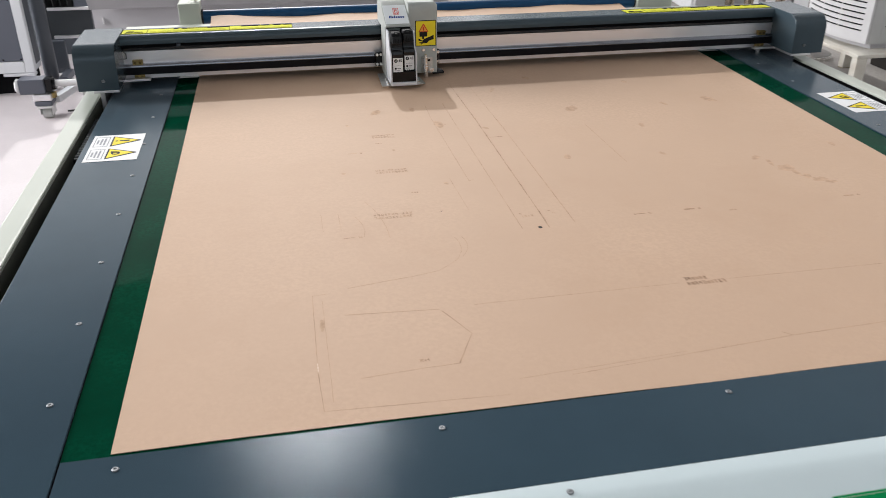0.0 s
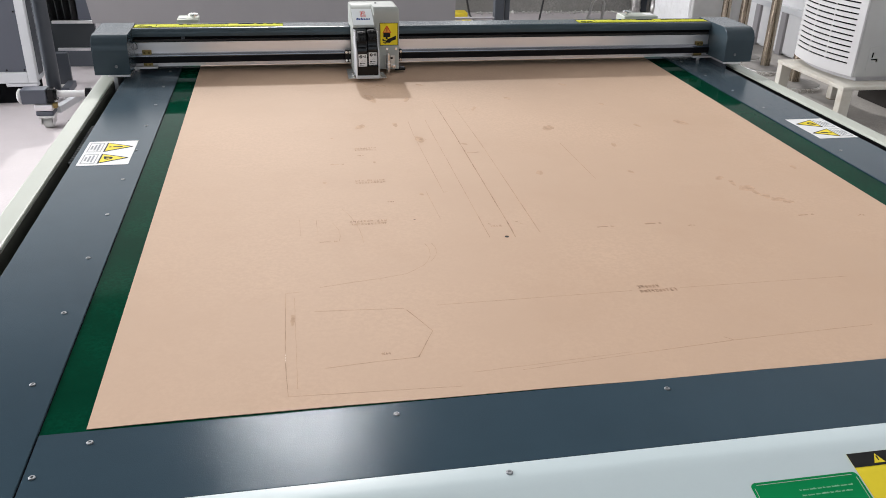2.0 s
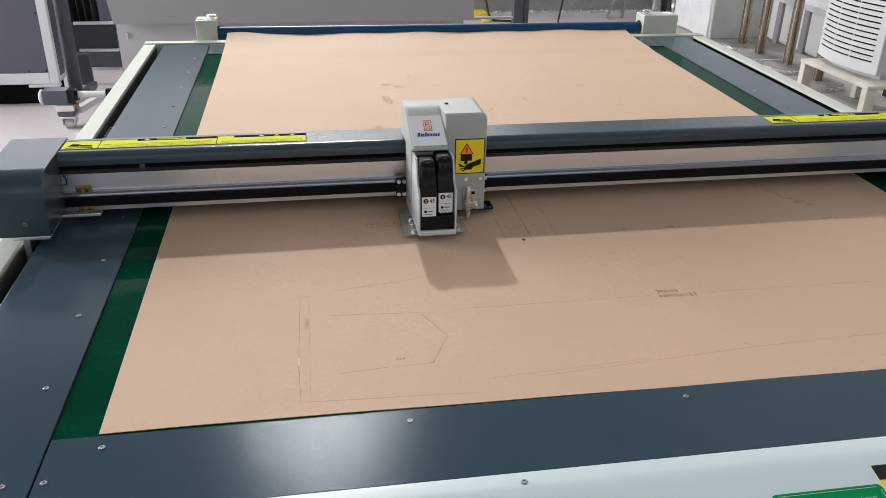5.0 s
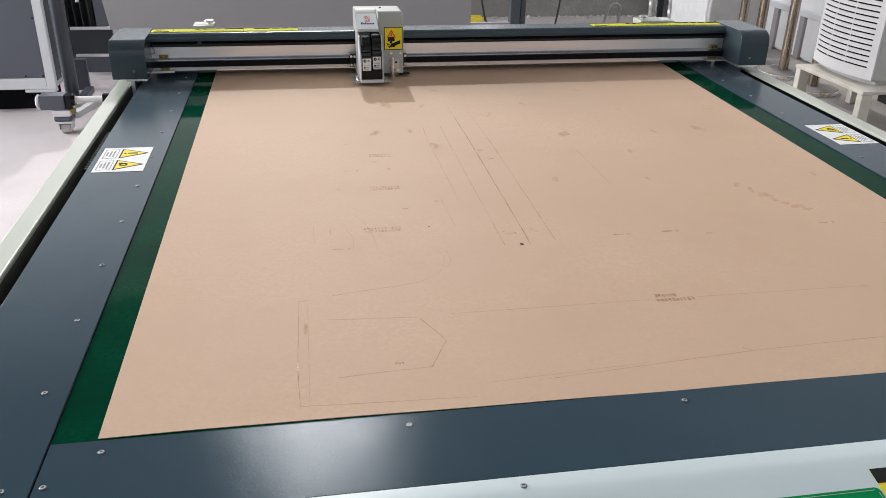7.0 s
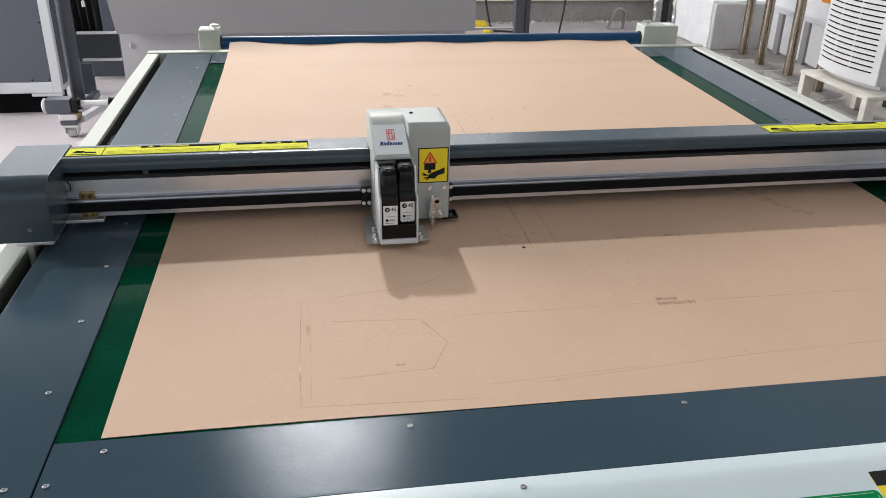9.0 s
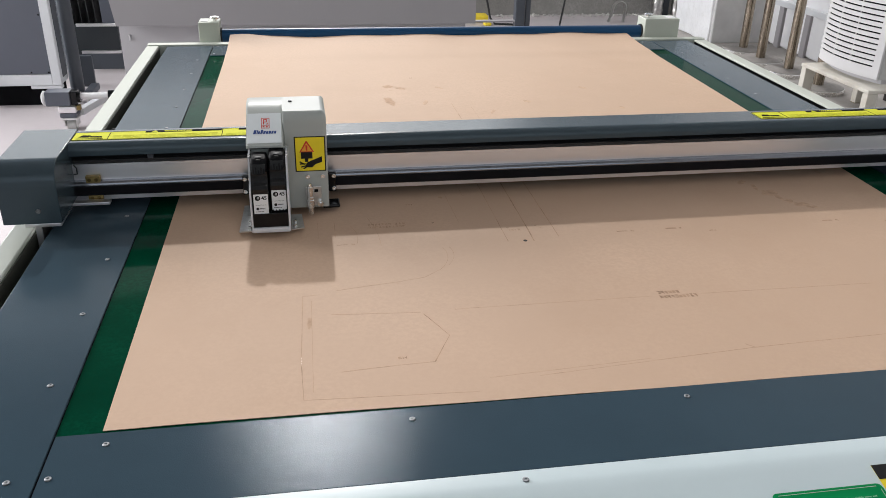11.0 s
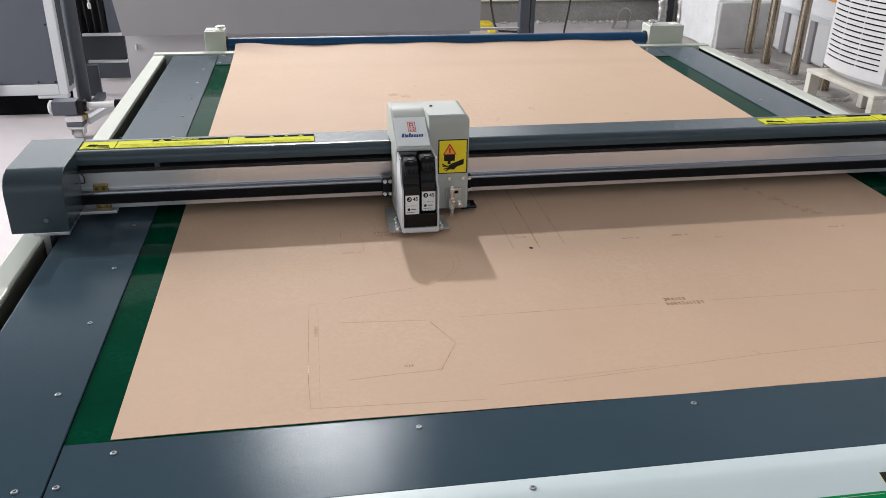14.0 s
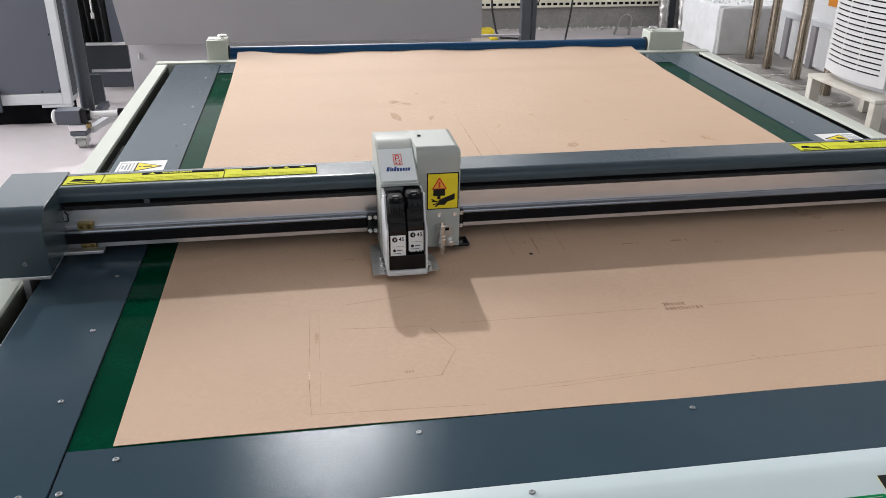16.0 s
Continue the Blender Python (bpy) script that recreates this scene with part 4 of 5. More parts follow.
# ---- the print carriage; its own space has x = 0 at the warning sticker's edge ----
def cartridge(parent, x, y, drop=0.0):
    w = 0.0282
    out = [(0.0, 0.019), (0.0005, 0.045), (0.003, 0.090), (0.0045, 0.0965), (0.0095, 0.1005), (0.0115, 0.108), (0.0115, 0.119), (0.064, 0.121), (0.068, 0.112), (0.068, 0.019)]
    bm = B()
    profile_x(bm, x, x + w, [(y + a, b) for a, b in out])
    edges = [e for e in bm.edges if abs(e.verts[0].co.x - e.verts[1].co.x) < 1e-6]
    bmesh.ops.bevel(bm, geom=edges, offset=0.0016, segments=2, affect="EDGES", profile=0.5)
    body = part("ink_cartridge", bm, PLASTIC, parent, "black ink cartridge with a white label", pose(0, 0, -drop))
    # label on the front, leaning with it
    lean = math.degrees(math.atan2(0.0025, 0.045))
    at = pose(x + w / 2 + 0.0004, y - 0.0001, 0.0455, 90 - lean, 0, 0)
    part("cartridge_label", plate(B(), [(-0.0122, 0.0), (0.0122, 0.0), (0.0122, 0.0365), (-0.0122, 0.0365)], 0, 0.0003), LABEL_WHITE, body, "white cartridge label", at)
    bm = B()
    plate(bm, [(-0.0052 + 0.0045 * math.cos(i * math.pi / 8), 0.0295 + 0.0045 * math.sin(i * math.pi / 8)) for i in range(16)], 0.0003, 0.0005)
    plate(bm, [(-0.0060 + 0.0026 * math.cos(i * math.pi / 6), 0.0105 + 0.0026 * math.sin(i * math.pi / 6)) for i in range(12)], 0.0003, 0.0005)
    plate(bm, [(-0.0088, 0.0170), (0.0088, 0.0170), (0.0088, 0.0174), (-0.0088, 0.0174)], 0.0003, 0.0005)
    plate(bm, [(-0.0004, 0.0174), (0.0004, 0.0174), (0.0004, 0.0188), (-0.0004, 0.0188)], 0.0003, 0.0005)
    for k in range(5):
        plate(bm, [(-0.0018 + 0.0018 * k, 0.0095), (-0.0006 + 0.0018 * k, 0.0095), (-0.0006 + 0.0018 * k, 0.0117), (-0.0018 + 0.0018 * k, 0.0117)], 0.0003, 0.0005)
    for k in range(6):
        plate(bm, [(-0.0092 + 0.0023 * k, 0.0048), (-0.0074 + 0.0023 * k, 0.0048), (-0.0074 + 0.0023 * k, 0.0058), (-0.0092 + 0.0023 * k, 0.0058)], 0.0003, 0.0005)
    for x0, x1 in ((-0.0122, -0.0098), (-0.0062, -0.0045), (-0.0015, 0.0012), (0.0050, 0.0072), (0.0095, 0.0122)):
        plate(bm, [(x0, 0.0), (x1, 0.0), (x1, 0.0017), (x0, 0.0017)], 0.0003, 0.0005)
    part("label_print", bm, LABEL_BLACK, body, "", at)
    bm = B()
    for x0 in (-0.0066, -0.0048):
        plate(bm, [(x0, 0.0272), (x0 + 0.0007, 0.0272), (x0 + 0.0019, 0.0318), (x0 + 0.0012, 0.0318)], 0.0005, 0.0006)
    part("label_logo_strokes", bm, LABEL_WHITE, body, "", at)
    part("label_number", lettering_mesh("45", 0.0092), LABEL_BLACK, body, "", at @ pose(0.0056, 0.0295, 0.0004))
    # hooded cap: rounded crown in plan, sloping ribbed front
    n = 14
    bm = B()
    rings = []
    for grow, back, z in ((-0.0006, 0.0, 0.1150), (0.0004, 0.0005, 0.1195), (0.0004, 0.0035, 0.1295), (-0.0004, 0.0060, 0.1355), (-0.0022, 0.0085, 0.1390), (-0.0060, 0.0130, 0.1404)):
        half = w / 2 + grow
        ring = []
        for i in range(n + 1):
            an = math.pi * i / n
            ring.append((x + w / 2 - half * math.cos(an), y + 0.0235 + back * 0.4 - (0.0150 - back * 0.8) * math.sin(an) ** 0.7))
        ring += [(x + w / 2 + half, y + 0.058 - back * 0.4), (x + w / 2 - half, y + 0.058 - back * 0.4)]
        rings.append([bm.verts.new((px, py, z)) for px, py in ring])
    for lo, hi in zip(rings, rings[1:]):
        for i in range(len(lo)):
            k = (i + 1) % len(lo)
            bm.faces.new((lo[i], lo[k], hi[k], hi[i]))
    bm.faces.new(rings[0][::-1])
    bm.faces.new(rings[-1])
    cap = part("cartridge_cap", bm, CAP_BLACK, body, "rounded black cap")
    # sunk contact field with upright ribs and a latch tab
    tilt = 74
    face = pose(x + w / 2, y + 0.0072, 0.1165, tilt, 0, 0)
    bm = box(B(), -0.0112, 0.0112, 0.0, 0.0165, -0.004, 0.0004, 0.0008)
    part("cap_face", bm, CAP_GREY, cap, "dark grey ribbed grip", face)
    bm = B()
    for k, (hgt, dz) in enumerate(((0.0075, 0.0012), (0.0105, 0.0014), (0.0060, 0.0016), (0.0105, 0.0014), (0.0075, 0.0012))):
        box(bm, -0.0098 + k * 0.0043, -0.0074 + k * 0.0043, 0.0008, 0.0008 + hgt, 0.0, dz, 0.0004, 1)
    part("grip_rib", bm, CAP_BLACK, cap, "", face)
    bm = box(B(), x + 0.0085, x + w - 0.0085, y + 0.0210, y + 0.0300, 0.1388, 0.1412, 0.0010)
    box(bm, x + 0.0105, x + w - 0.0105, y + 0.0165, y + 0.0215, 0.1300, 0.1392, 0.0010)
    part("latch_tab", bm, CAP_GREY, cap)
    return body


def lettering_mesh(text, size):
    curve = bpy.data.curves.new("tmp", "FONT")
    curve.body, curve.size, curve.align_x, curve.align_y, curve.extrude, curve.offset = text, size, "CENTER", "CENTER", 0.0001, 0.0002
    tmp = bpy.data.objects.new("tmp", curve)
    scene.collection.objects.link(tmp)
    me = bpy.data.meshes.new_from_object(tmp.evaluated_get(bpy.context.evaluated_depsgraph_get()))
    bpy.data.objects.remove(tmp)
    bm = B()
    bm.from_mesh(me)
    bpy.data.meshes.remove(me)
    return bm


def hex_screw(parent, x, y, z, r=0.004, mat=STEEL):
    bm = B()
    lathe(bm, [(r, 0), (r, 0.0028), (r * 0.85, 0.0034), (r * 0.5, 0.0034), (r * 0.45, 0.0014)], 14)
    part("cap_screw", bm, mat, parent, "", pose(x, y, z, 90, 0, 0))


def carriage():
    root = thing("print_carriage", "pale print carriage with two black ink cartridges riding on the gantry", "print carriage", pose(0, 0, TOP))
    L, M, R = -0.082, -0.0185, 0.0575
    # one pressed cover: a sloping nose above the cartridges, an upright front beside it, a common flat top
    top = 0.193
    left = [(0.004, 0.142), (0.0012, 0.1440), (0.0018, 0.1476), (0.030, 0.1607), (0.058, 0.1738), (0.082, 0.1850), (0.092, 0.1890), (0.101, 0.1918), (0.110, top),
            (0.146, top), (0.152, 0.191), (0.156, 0.186), (0.156, 0.131), (0.0985, 0.131)]
    right = [(0.040, 0.131), (0.040, 0.140), (0.040, 0.150), (0.040, 0.160), (0.040, 0.170), (0.040, 0.178), (0.0412, 0.1845), (0.0448, 0.1896), (0.052, top),
             (0.146, top), (0.152, 0.191), (0.156, 0.186), (0.156, 0.131), (0.0985, 0.131)]
    stations = [(L, left), (L + 0.0006, left), (L + 0.0018, left), (L + 0.004, left), (M - 0.006, left), (M - 0.0022, left), (M - 0.0006, left), (M + 0.0006, right), (M + 0.0022, right), (M + 0.006, right)]
    big = 0.009
    stations += [(R - big + big * math.sin(radians(a)), right) for a in (0, 18, 36, 52, 66, 78, 90)]
    bm = B()
    loops = []
    for x, prof in stations:
        zt = top
        if x > R - big:
            zt = top - big + math.sqrt(max(big * big - (x - R + big) ** 2, 0.0))
        edge_l, edge_r = max(0.004 - (x - L), 0.0), max(0.005 - (R - x), 0.0)
        soft = 0.4 * edge_l + 0.7 * edge_r
        near_seam = 0.0012 if abs(x - M) < 0.001 else 0.0
        loops.append([bm.verts.new((x, y + (soft + near_seam if k < 8 else -soft * 0.5 if 9 < k < 13 else 0.0), min(z, zt) - (0.35 * edge_l if 2 < k < 12 else 0.0))) for k, (y, z) in enumerate(prof)])
    for lo, hi in zip(loops, loops[1:]):
        for k in range(len(lo)):
            j = (k + 1) % len(lo)
            bm.faces.new((lo[k], hi[k], hi[j], lo[j]))
    bm.faces.new(loops[0])
    bm.faces.new(loops[-1][::-1])
    low = box(B(), M, R, 0.040, 0.0985, 0.013, 0.1315)
    edges = [e for e in low.edges if all(v.co.x > R - 1e-6 and v.co.y < 0.041 for v in e.verts)]
    bmesh.ops.bevel(low, geom=edges, offset=0.004, segments=4, affect="EDGES", profile=0.5)
    part("cover", bm, COVER, root, "pale grey-green enamelled carriage cover with a sloping nose")
    part("front_plate", low, COVER, root, "pale enamelled front plate")
    # near-black filler that paints the shade in the gap under the nose
    part("nose_seam", box(B(), L + 0.002, M - 0.0005, 0.008, 0.0395, 0.1395, 0.1425), VOID, root, "dark gap under the nose")
    tilt = math.degrees(math.atan2(0.1850 - 0.1476, 0.082 - 0.0018))
    at = pose((L + M) / 2, 0.0418, 0.1663, tilt, 0, 0)
    plate_ = part("logo_plate", plate(B(), [(-0.0295, -0.0385), (0.0290, -0.0385), (0.0290, 0.0380), (-0.0295, 0.0380)], 0.0, 0.0008), LOGO_PLATE, root, "pale logo film on the sloping nose", at)
    bm = B()
    w, y0, y1, e = 0.0072, -0.0015, 0.0250, 0.0011
    for x0, x1, v0, v1 in ((-w, w, y1 - e, y1), (-w, w, y0, y0 + e), (-w, -w + e, y0, y1), (w - e, w, y0, y1), (-w, w, 0.0055, 0.0063),
                           (-0.0040, -0.0022, 0.0085, 0.0220), (-0.0022, 0.0030, 0.0203, 0.0220), (0.0014, 0.0030, 0.0145, 0.0220), (-0.0022, 0.0030, 0.0140, 0.0155),
                           (0.0010, 0.0044, 0.0085, 0.0098), (0.0034, 0.0044, 0.0085, 0.0125),
                           (-0.0045, -0.0015, 0.0012, 0.0042), (0.0012, 0.0042, 0.0012, 0.0042)):
        plate(bm, [(x0, v0), (x1, v0), (x1, v1), (x0, v1)], 0.0008, 0.0011)
    part("red_emblem", bm, LABEL_RED, plate_, "", pose(0.0018, 0.0, 0))
    bm = B()
    x = -0.0205
    for w, hgt in ((0.0056, 0.0095), (0.0022, 0.0092), (0.0044, 0.0066), (0.0048, 0.0098), (0.0048, 0.0070), (0.0046, 0.0066), (0.0047, 0.0066), (0.0043, 0.0066), (0.0045, 0.0066)):
        plate(bm, [(x, -0.0155), (x + w * 0.80, -0.0155), (x + w * 0.80 + hgt * 0.2, -0.0155 + hgt), (x + hgt * 0.2, -0.0155 + hgt)], 0.0008, 0.0011)
        x += w
    part("blue_word_mark", bm, LABEL_BLUE, plate_, "", pose(0.001, 0, 0))
    part("back_plate", box(B(), L + 0.001, M - 0.0005, 0.028, 0.098, 0.010, 0.1390, 0.001), COVER, root, "pale mounting block behind the cartridges")
    strip = part("header_strip", box(B(), L + 0.0015, M + 0.008, 0.0185, 0.0225, 0.117, 0.1390, 0.0006), COVER, root, "pale strip above the cartridges")
    for x in (L + 0.006, M + 0.003):
        part("strip_hole", rod(B(), (x, 0.0180, 0.1335), (x, 0.0190, 0.1335), 0.0014, 10), VOID, strip)
    # sheet-metal cradle: two leaning cheeks with a step, and a thick tray floor
    cheek = [(-0.0560, 0.0105), (-0.0545, 0.083), (-0.0530, 0.0885), (-0.0495, 0.0910), (-0.036, 0.0960), (-0.024, 0.1290), (-0.020, 0.1345), (-0.014, 0.1365), (0.030, 0.1365), (0.030, 0.0105)]
    for x0 in (-0.0795, -0.0163):
        part("cradle_cheek", profile_x(B(), x0, x0 + 0.0030, cheek), WHITE_FRAME, root, "pale enamelled cradle cheek with a stepped edge")
        part("cheek_rivet", lathe(B(), [(0.0024, 0), (0.0024, 0.0008), (0.0014, 0.0018), (0.0004, 0.0020)], 12), STEEL, root, "", pose(x0 + 0.0015, -0.0170, 0.1355, 55, 0, 0))
    part("cradle_tray", box(B(), -0.0785, -0.0140, -0.0590, 0.03, 0.0095, 0.0188, 0.0022, 3), WHITE_FRAME, root, "thick pale tray under the cartridges")
    cartridge(root, -0.0757, -0.0535, 0.003)
    cartridge(root, -0.0453, -0.0450)
    part("cradle_front", box(B(), -0.0758, -0.0168, -0.0552, -0.0541, 0.0190, 0.0445, 0.0005), PLASTIC, root, "black shield at the cradle's foot")
    # flanges beside the cradle
    part("flange", plate(B(), [(-0.102, -0.045), (-0.078, -0.045), (-0.078, 0.072), (-0.098, 0.072)], 0.0065, 0.0085), ZINC, root, "zinc-plated flange")
    part("flange", plate(B(), [(-0.013, -0.045), (0.010, -0.040), (0.006, 0.020), (-0.013, 0.020)], 0.0065, 0.0085), ZINC, root, "zinc-plated flange")
    for y in (-0.034, -0.012, 0.012):
        part("cap_screw", lathe(B(), [(0.0034, 0), (0.0034, 0.004), (0.002, 0.0045), (0.002, 0.002)], 12, (-0.084, y, 0.0085)), STEEL, root)
    part("cap_screw", lathe(B(), [(0.0034, 0), (0.0034, 0.004), (0.002, 0.0045), (0.002, 0.002)], 12, (-0.006, -0.034, 0.0085)), STEEL, root)
    part("cap_screw", lathe(B(), [(0.0034, 0), (0.0034, 0.004), (0.002, 0.0045), (0.002, 0.002)], 12, (-0.006, -0.016, 0.0085)), STEEL, root)
    part("rear_foot", box(B(), 0.046, 0.0780, 0.047, 0.080, 0.0060, 0.0125, 0.0028, 3), PLASTIC, root, "small black rounded foot")
    # sticker, screws, pen clamp
    st = part("hazard_sticker", plate(B(), [(0.0, 0.0), (0.0525, 0.0), (0.0525, 0.0735), (0.0, 0.0735)], 0, 0.0003), LABEL_BLACK, root, "yellow hand-crush warning sticker", pose(-0.0006, 0.0398, 0.0832, 90, 0, 0) @ Matrix.Diagonal((1.05, 0.898, 1, 1)))
    part("sticker_field", plate(B(), [(0.002, 0.002), (0.0505, 0.002), (0.0505, 0.0715), (0.002, 0.0715)], 0.0003, 0.0005), LABEL_YELLOW, st)
    bm = B()
    plate(bm, [(0.008, 0.041), (0.033, 0.041), (0.0215, 0.064), (0.0195, 0.064)], 0.0005, 0.0007)
    part("red_triangle", bm, LABEL_RED, st)
    part("triangle_field", plate(B(), [(0.0112, 0.0428), (0.0298, 0.0428), (0.0205, 0.0602)], 0.0007, 0.0009), LABEL_ORANGE, st)
    part("exclamation", plate(B(), [(0.0192, 0.0445), (0.0218, 0.0445), (0.0222, 0.0555), (0.0188, 0.0555)], 0.0009, 0.0011), LABEL_RED, st)
    bm = B()
    plate(bm, [(0.0105, 0.0275), (0.0300, 0.0275), (0.0300, 0.0415), (0.0105, 0.0415)], 0.0005, 0.0007)
    plate(bm, [(0.0170, 0.0205), (0.0225, 0.0205), (0.0225, 0.0275), (0.0170, 0.0275)], 0.0005, 0.0007)
    plate(bm, [(0.0165, 0.0095), (0.0290, 0.0085), (0.0340, 0.0150), (0.0460, 0.0195), (0.0460, 0.0315), (0.0355, 0.0265), (0.0260, 0.0225), (0.0195, 0.0185)], 0.0005, 0.0007)
    for x0, y0, x1, y1 in ((0.0080, 0.0165, 0.0180, 0.0165), (0.0075, 0.0215, 0.0165, 0.0150), (0.0100, 0.0100, 0.0190, 0.0125), (0.0140, 0.0060, 0.0200, 0.0110)):
        stroke(bm, [(x0, y0), (x1, y1)], 0.0026, 0.0005, 0.0007)
    part("hand_pictogram", bm, LABEL_BLACK, st)
    hex_screw(root, 0.0205, 0.040, 0.0735)
    hex_screw(root, 0.0475, 0.040, 0.0735)
    bm = B()
    box(bm, 0.0155, 0.0440, 0.0365, 0.0398, 0.0170, 0.0545, 0.0008)
    clamp = part("clamp_block", bm, ZINC, root, "small steel pen clamp plate")
    part("clamp_slot", box(B(), 0.0310, 0.0380, 0.0358, 0.0364, 0.0440, 0.0495, 0.0002), VOID, clamp)
    bm = lathe(B(), [(0.0030, 0.004), (0.0052, 0.005), (0.0054, 0.0185), (0.0044, 0.0190), (0.0044, 0.0215), (0.0072, 0.0225), (0.0072, 0.0345), (0.0064, 0.0355), (0.0064, 0.0400),
                     (0.0052, 0.0410), (0.0052, 0.0540), (0.0060, 0.0545), (0.0060, 0.0585), (0.0040, 0.0600), (0.0036, 0.0645), (0.0020, 0.0655)], 20, (0.0235, 0.0240, 0))
    part("pen_holder", bm, STEEL, root, "turned steel pen holder")
    bm = B()
    rod(bm, (0.0415, 0.0365, 0.0225), (0.0415, 0.0290, 0.0225), 0.0052, 18)
    rod(bm, (0.0415, 0.0290, 0.0225), (0.0415, 0.0265, 0.0225), 0.0030, 14)
    part("thumb_screw", bm, STEEL, root, "knurled thumb screw")
    # black bearing ends on the rail, with bolts
    for x0, x1 in ((L - 0.0175, L + 0.001), (R + 0.001, R + 0.0165)):
        blk = part("bearing_end", box(B(), x0, x1, 0.0905, 0.103, 0.0225, 0.0600, 0.002), PLASTIC, root, "black bearing end block")
        for z in (0.0290, 0.0540):
            for x in ((x0 + 0.0045, x1 - 0.0040) if x0 < 0 else (x0 + 0.011,)):
                hex_screw(blk, x, 0.0907, z, 0.0040, STEEL)
    part("top_screw", lathe(B(), [(0.0035, 0), (0.0035, 0.001), (0.0028, 0.0022), (0.001, 0.0022)], 12, (-0.0042, 0.1115, 0.1931)), PLASTIC, root)
    return root


LABEL_ORANGE = material("orange_print", (0.80, 0.36, 0.03), 0.45, vary=0.05, scale=50)
GANTRY_OB = gantry()
CARRIAGE_OB = carriage()


# ---- the feed roller at the far end ----
def feed_roller():
    root = thing("feed_roller", "blue rubber feed roller between two cream bearing blocks", "roller", pose(0.006, 2.205, TOP - 0.005))
    part("roller_tube", rod(B(), (0.012, 0, 0.0165), (1.565, 0, 0.0165), 0.0225, 40), ROLLER_BLUE, root, "long dark blue rubber roller")
    for x0, x1, s in ((-0.058, 0.012, 1), (1.565, 1.700, -1)):
        blk = part("bearing_block", box(B(), x0, x1, -0.038, 0.042, -0.002, 0.068, 0.002), CREAM, root, "cream bearing block")
        part("block_bracket", box(B(), x0 + 0.004, x1 - 0.004, -0.069, 0.038, -0.10, -0.0025, 0.002), CREAM, root, "cream bracket under the block")
        kx = x1 - 0.016 if s > 0 else x0 + 0.022
        part("block_plate", box(B(), x0 + 0.006 if s > 0 else x1 - 0.04, x0 + 0.030 if s > 0 else x1 - 0.010, -0.02, 0.02, 0.0682, 0.0695), LABEL_WHITE, blk)
        bm = lathe(B(), [(0.006, 0.0), (0.006, 0.005), (0.016, 0.007), (0.017, 0.012), (0.015, 0.015), (0.004, 0.016)], 18, (kx, -0.005, 0.068))
        part("knob", bm, STEEL, blk, "chromed knob")
        part("collar", rod(B(), (x1 + 0.0005, 0, 0.019), (x1 + 0.006, 0, 0.019), 0.025, 24) if s > 0 else rod(B(), (x0 - 0.006, 0, 0.019), (x0 - 0.0005, 0, 0.019), 0.025, 24), RUBBER, blk)
    return root


feed_roller()


# ---- left: low roll drive, cabinet and frame machine ----
def caster(parent, x, y, z_top=0.06, r=0.026, w=1.0):
    bm = B()
    rod(bm, (x - 0.011 * w, y, r), (x + 0.011 * w, y, r), r, 22)
    wheel = part("caster_wheel", bm, OLD_PLASTIC, parent, "small pale caster wheel")
    part("caster_hub", rod(B(), (x - 0.0125 * w, y, r), (x + 0.0125 * w, y, r), r * 0.35, 14), RUBBER, wheel)
    bm = B()
    for s in (-1, 1):
        box(bm, x + s * 0.015 * w - 0.002, x + s * 0.015 * w + 0.002, y - 0.018 * w, y + 0.020 * w, r - 0.008, z_top - 0.004, 0.001)
    box(bm, x - 0.020 * w, x + 0.020 * w, y - 0.022 * w, y + 0.022 * w, z_top - 0.012, z_top, 0.003)
    part("caster_fork", bm, WHITE_PLASTIC, parent, "white caster housing")
    return wheel


def roll_drive():
    root = thing("roll_drive", "low slate-grey roll drive with a white bar on a castered foot", "roll stand", pose(0, 0, 0))
    part("motor_box", box(B(), -1.130, -1.0, 3.95, 4.04, 0.142, 0.222, 0.004), SLATE_PANEL, root, "slate-grey motor box")
    bm = lathe(B(), [(0.020, 0), (0.040, 0.004), (0.042, 0.016), (0.030, 0.024), (0.008, 0.026)], 20)
    part("motor_knob", bm, WHITE_PLASTIC, root, "white round end knob", pose(-1.131, 3.995, 0.178, 0, -90, 0))
    bm = B()
    rod(bm, (-0.999, 4.0, 0.182), (-0.950, 4.0, 0.182), 0.030, 22)
    box(bm, -0.999, -0.965, 3.965, 4.035, 0.145, 0.218, 0.003)
    part("coupling", bm, PLASTIC, root, "black shaft coupling")
    part("white_bar", rod(B(), (-0.9495, 4.0, 0.186), (-0.80, 4.0, 0.186), 0.018, 22), WHITE_PLASTIC, root, "white round bar")
    part("end_cap", rod(B(), (-0.7995, 4.0, 0.186), (-0.77, 4.0, 0.186), 0.030, 22), PLASTIC, root, "black end cap")
    part("head_block", box(B(), -1.066, -0.975, 3.94, 4.05, 0.076, 0.1045, 0.008), SLATE_PANEL, root, "slate-grey head block")
    part("head_plate", box(B(), -1.068, -0.973, 3.938, 4.052, 0.1050, 0.1415, 0.006), ALU, root, "bright metal head plate")
    caster(root, -1.015, 3.985, 0.0755, 0.032, 2.1)
    part("foot_arm", tube(B(), [(-0.975, 4.04, 0.085), (-0.90, 4.36, 0.085)], 0.026, 4), WHITE_FRAME, root, "white square foot arm")
    caster(root, -0.892, 4.375, 0.0595)
    part("drip_tray", box(B(), -0.985, -0.955, 3.965, 4.0, 0.112, 0.142, 0.004), BRASS, root)
    part("cross_wire", tube(B(), [(-0.93, 4.05, 0.012), (-0.7, 4.06, 0.010)], 0.006, 8), CABLE, root)


roll_drive()


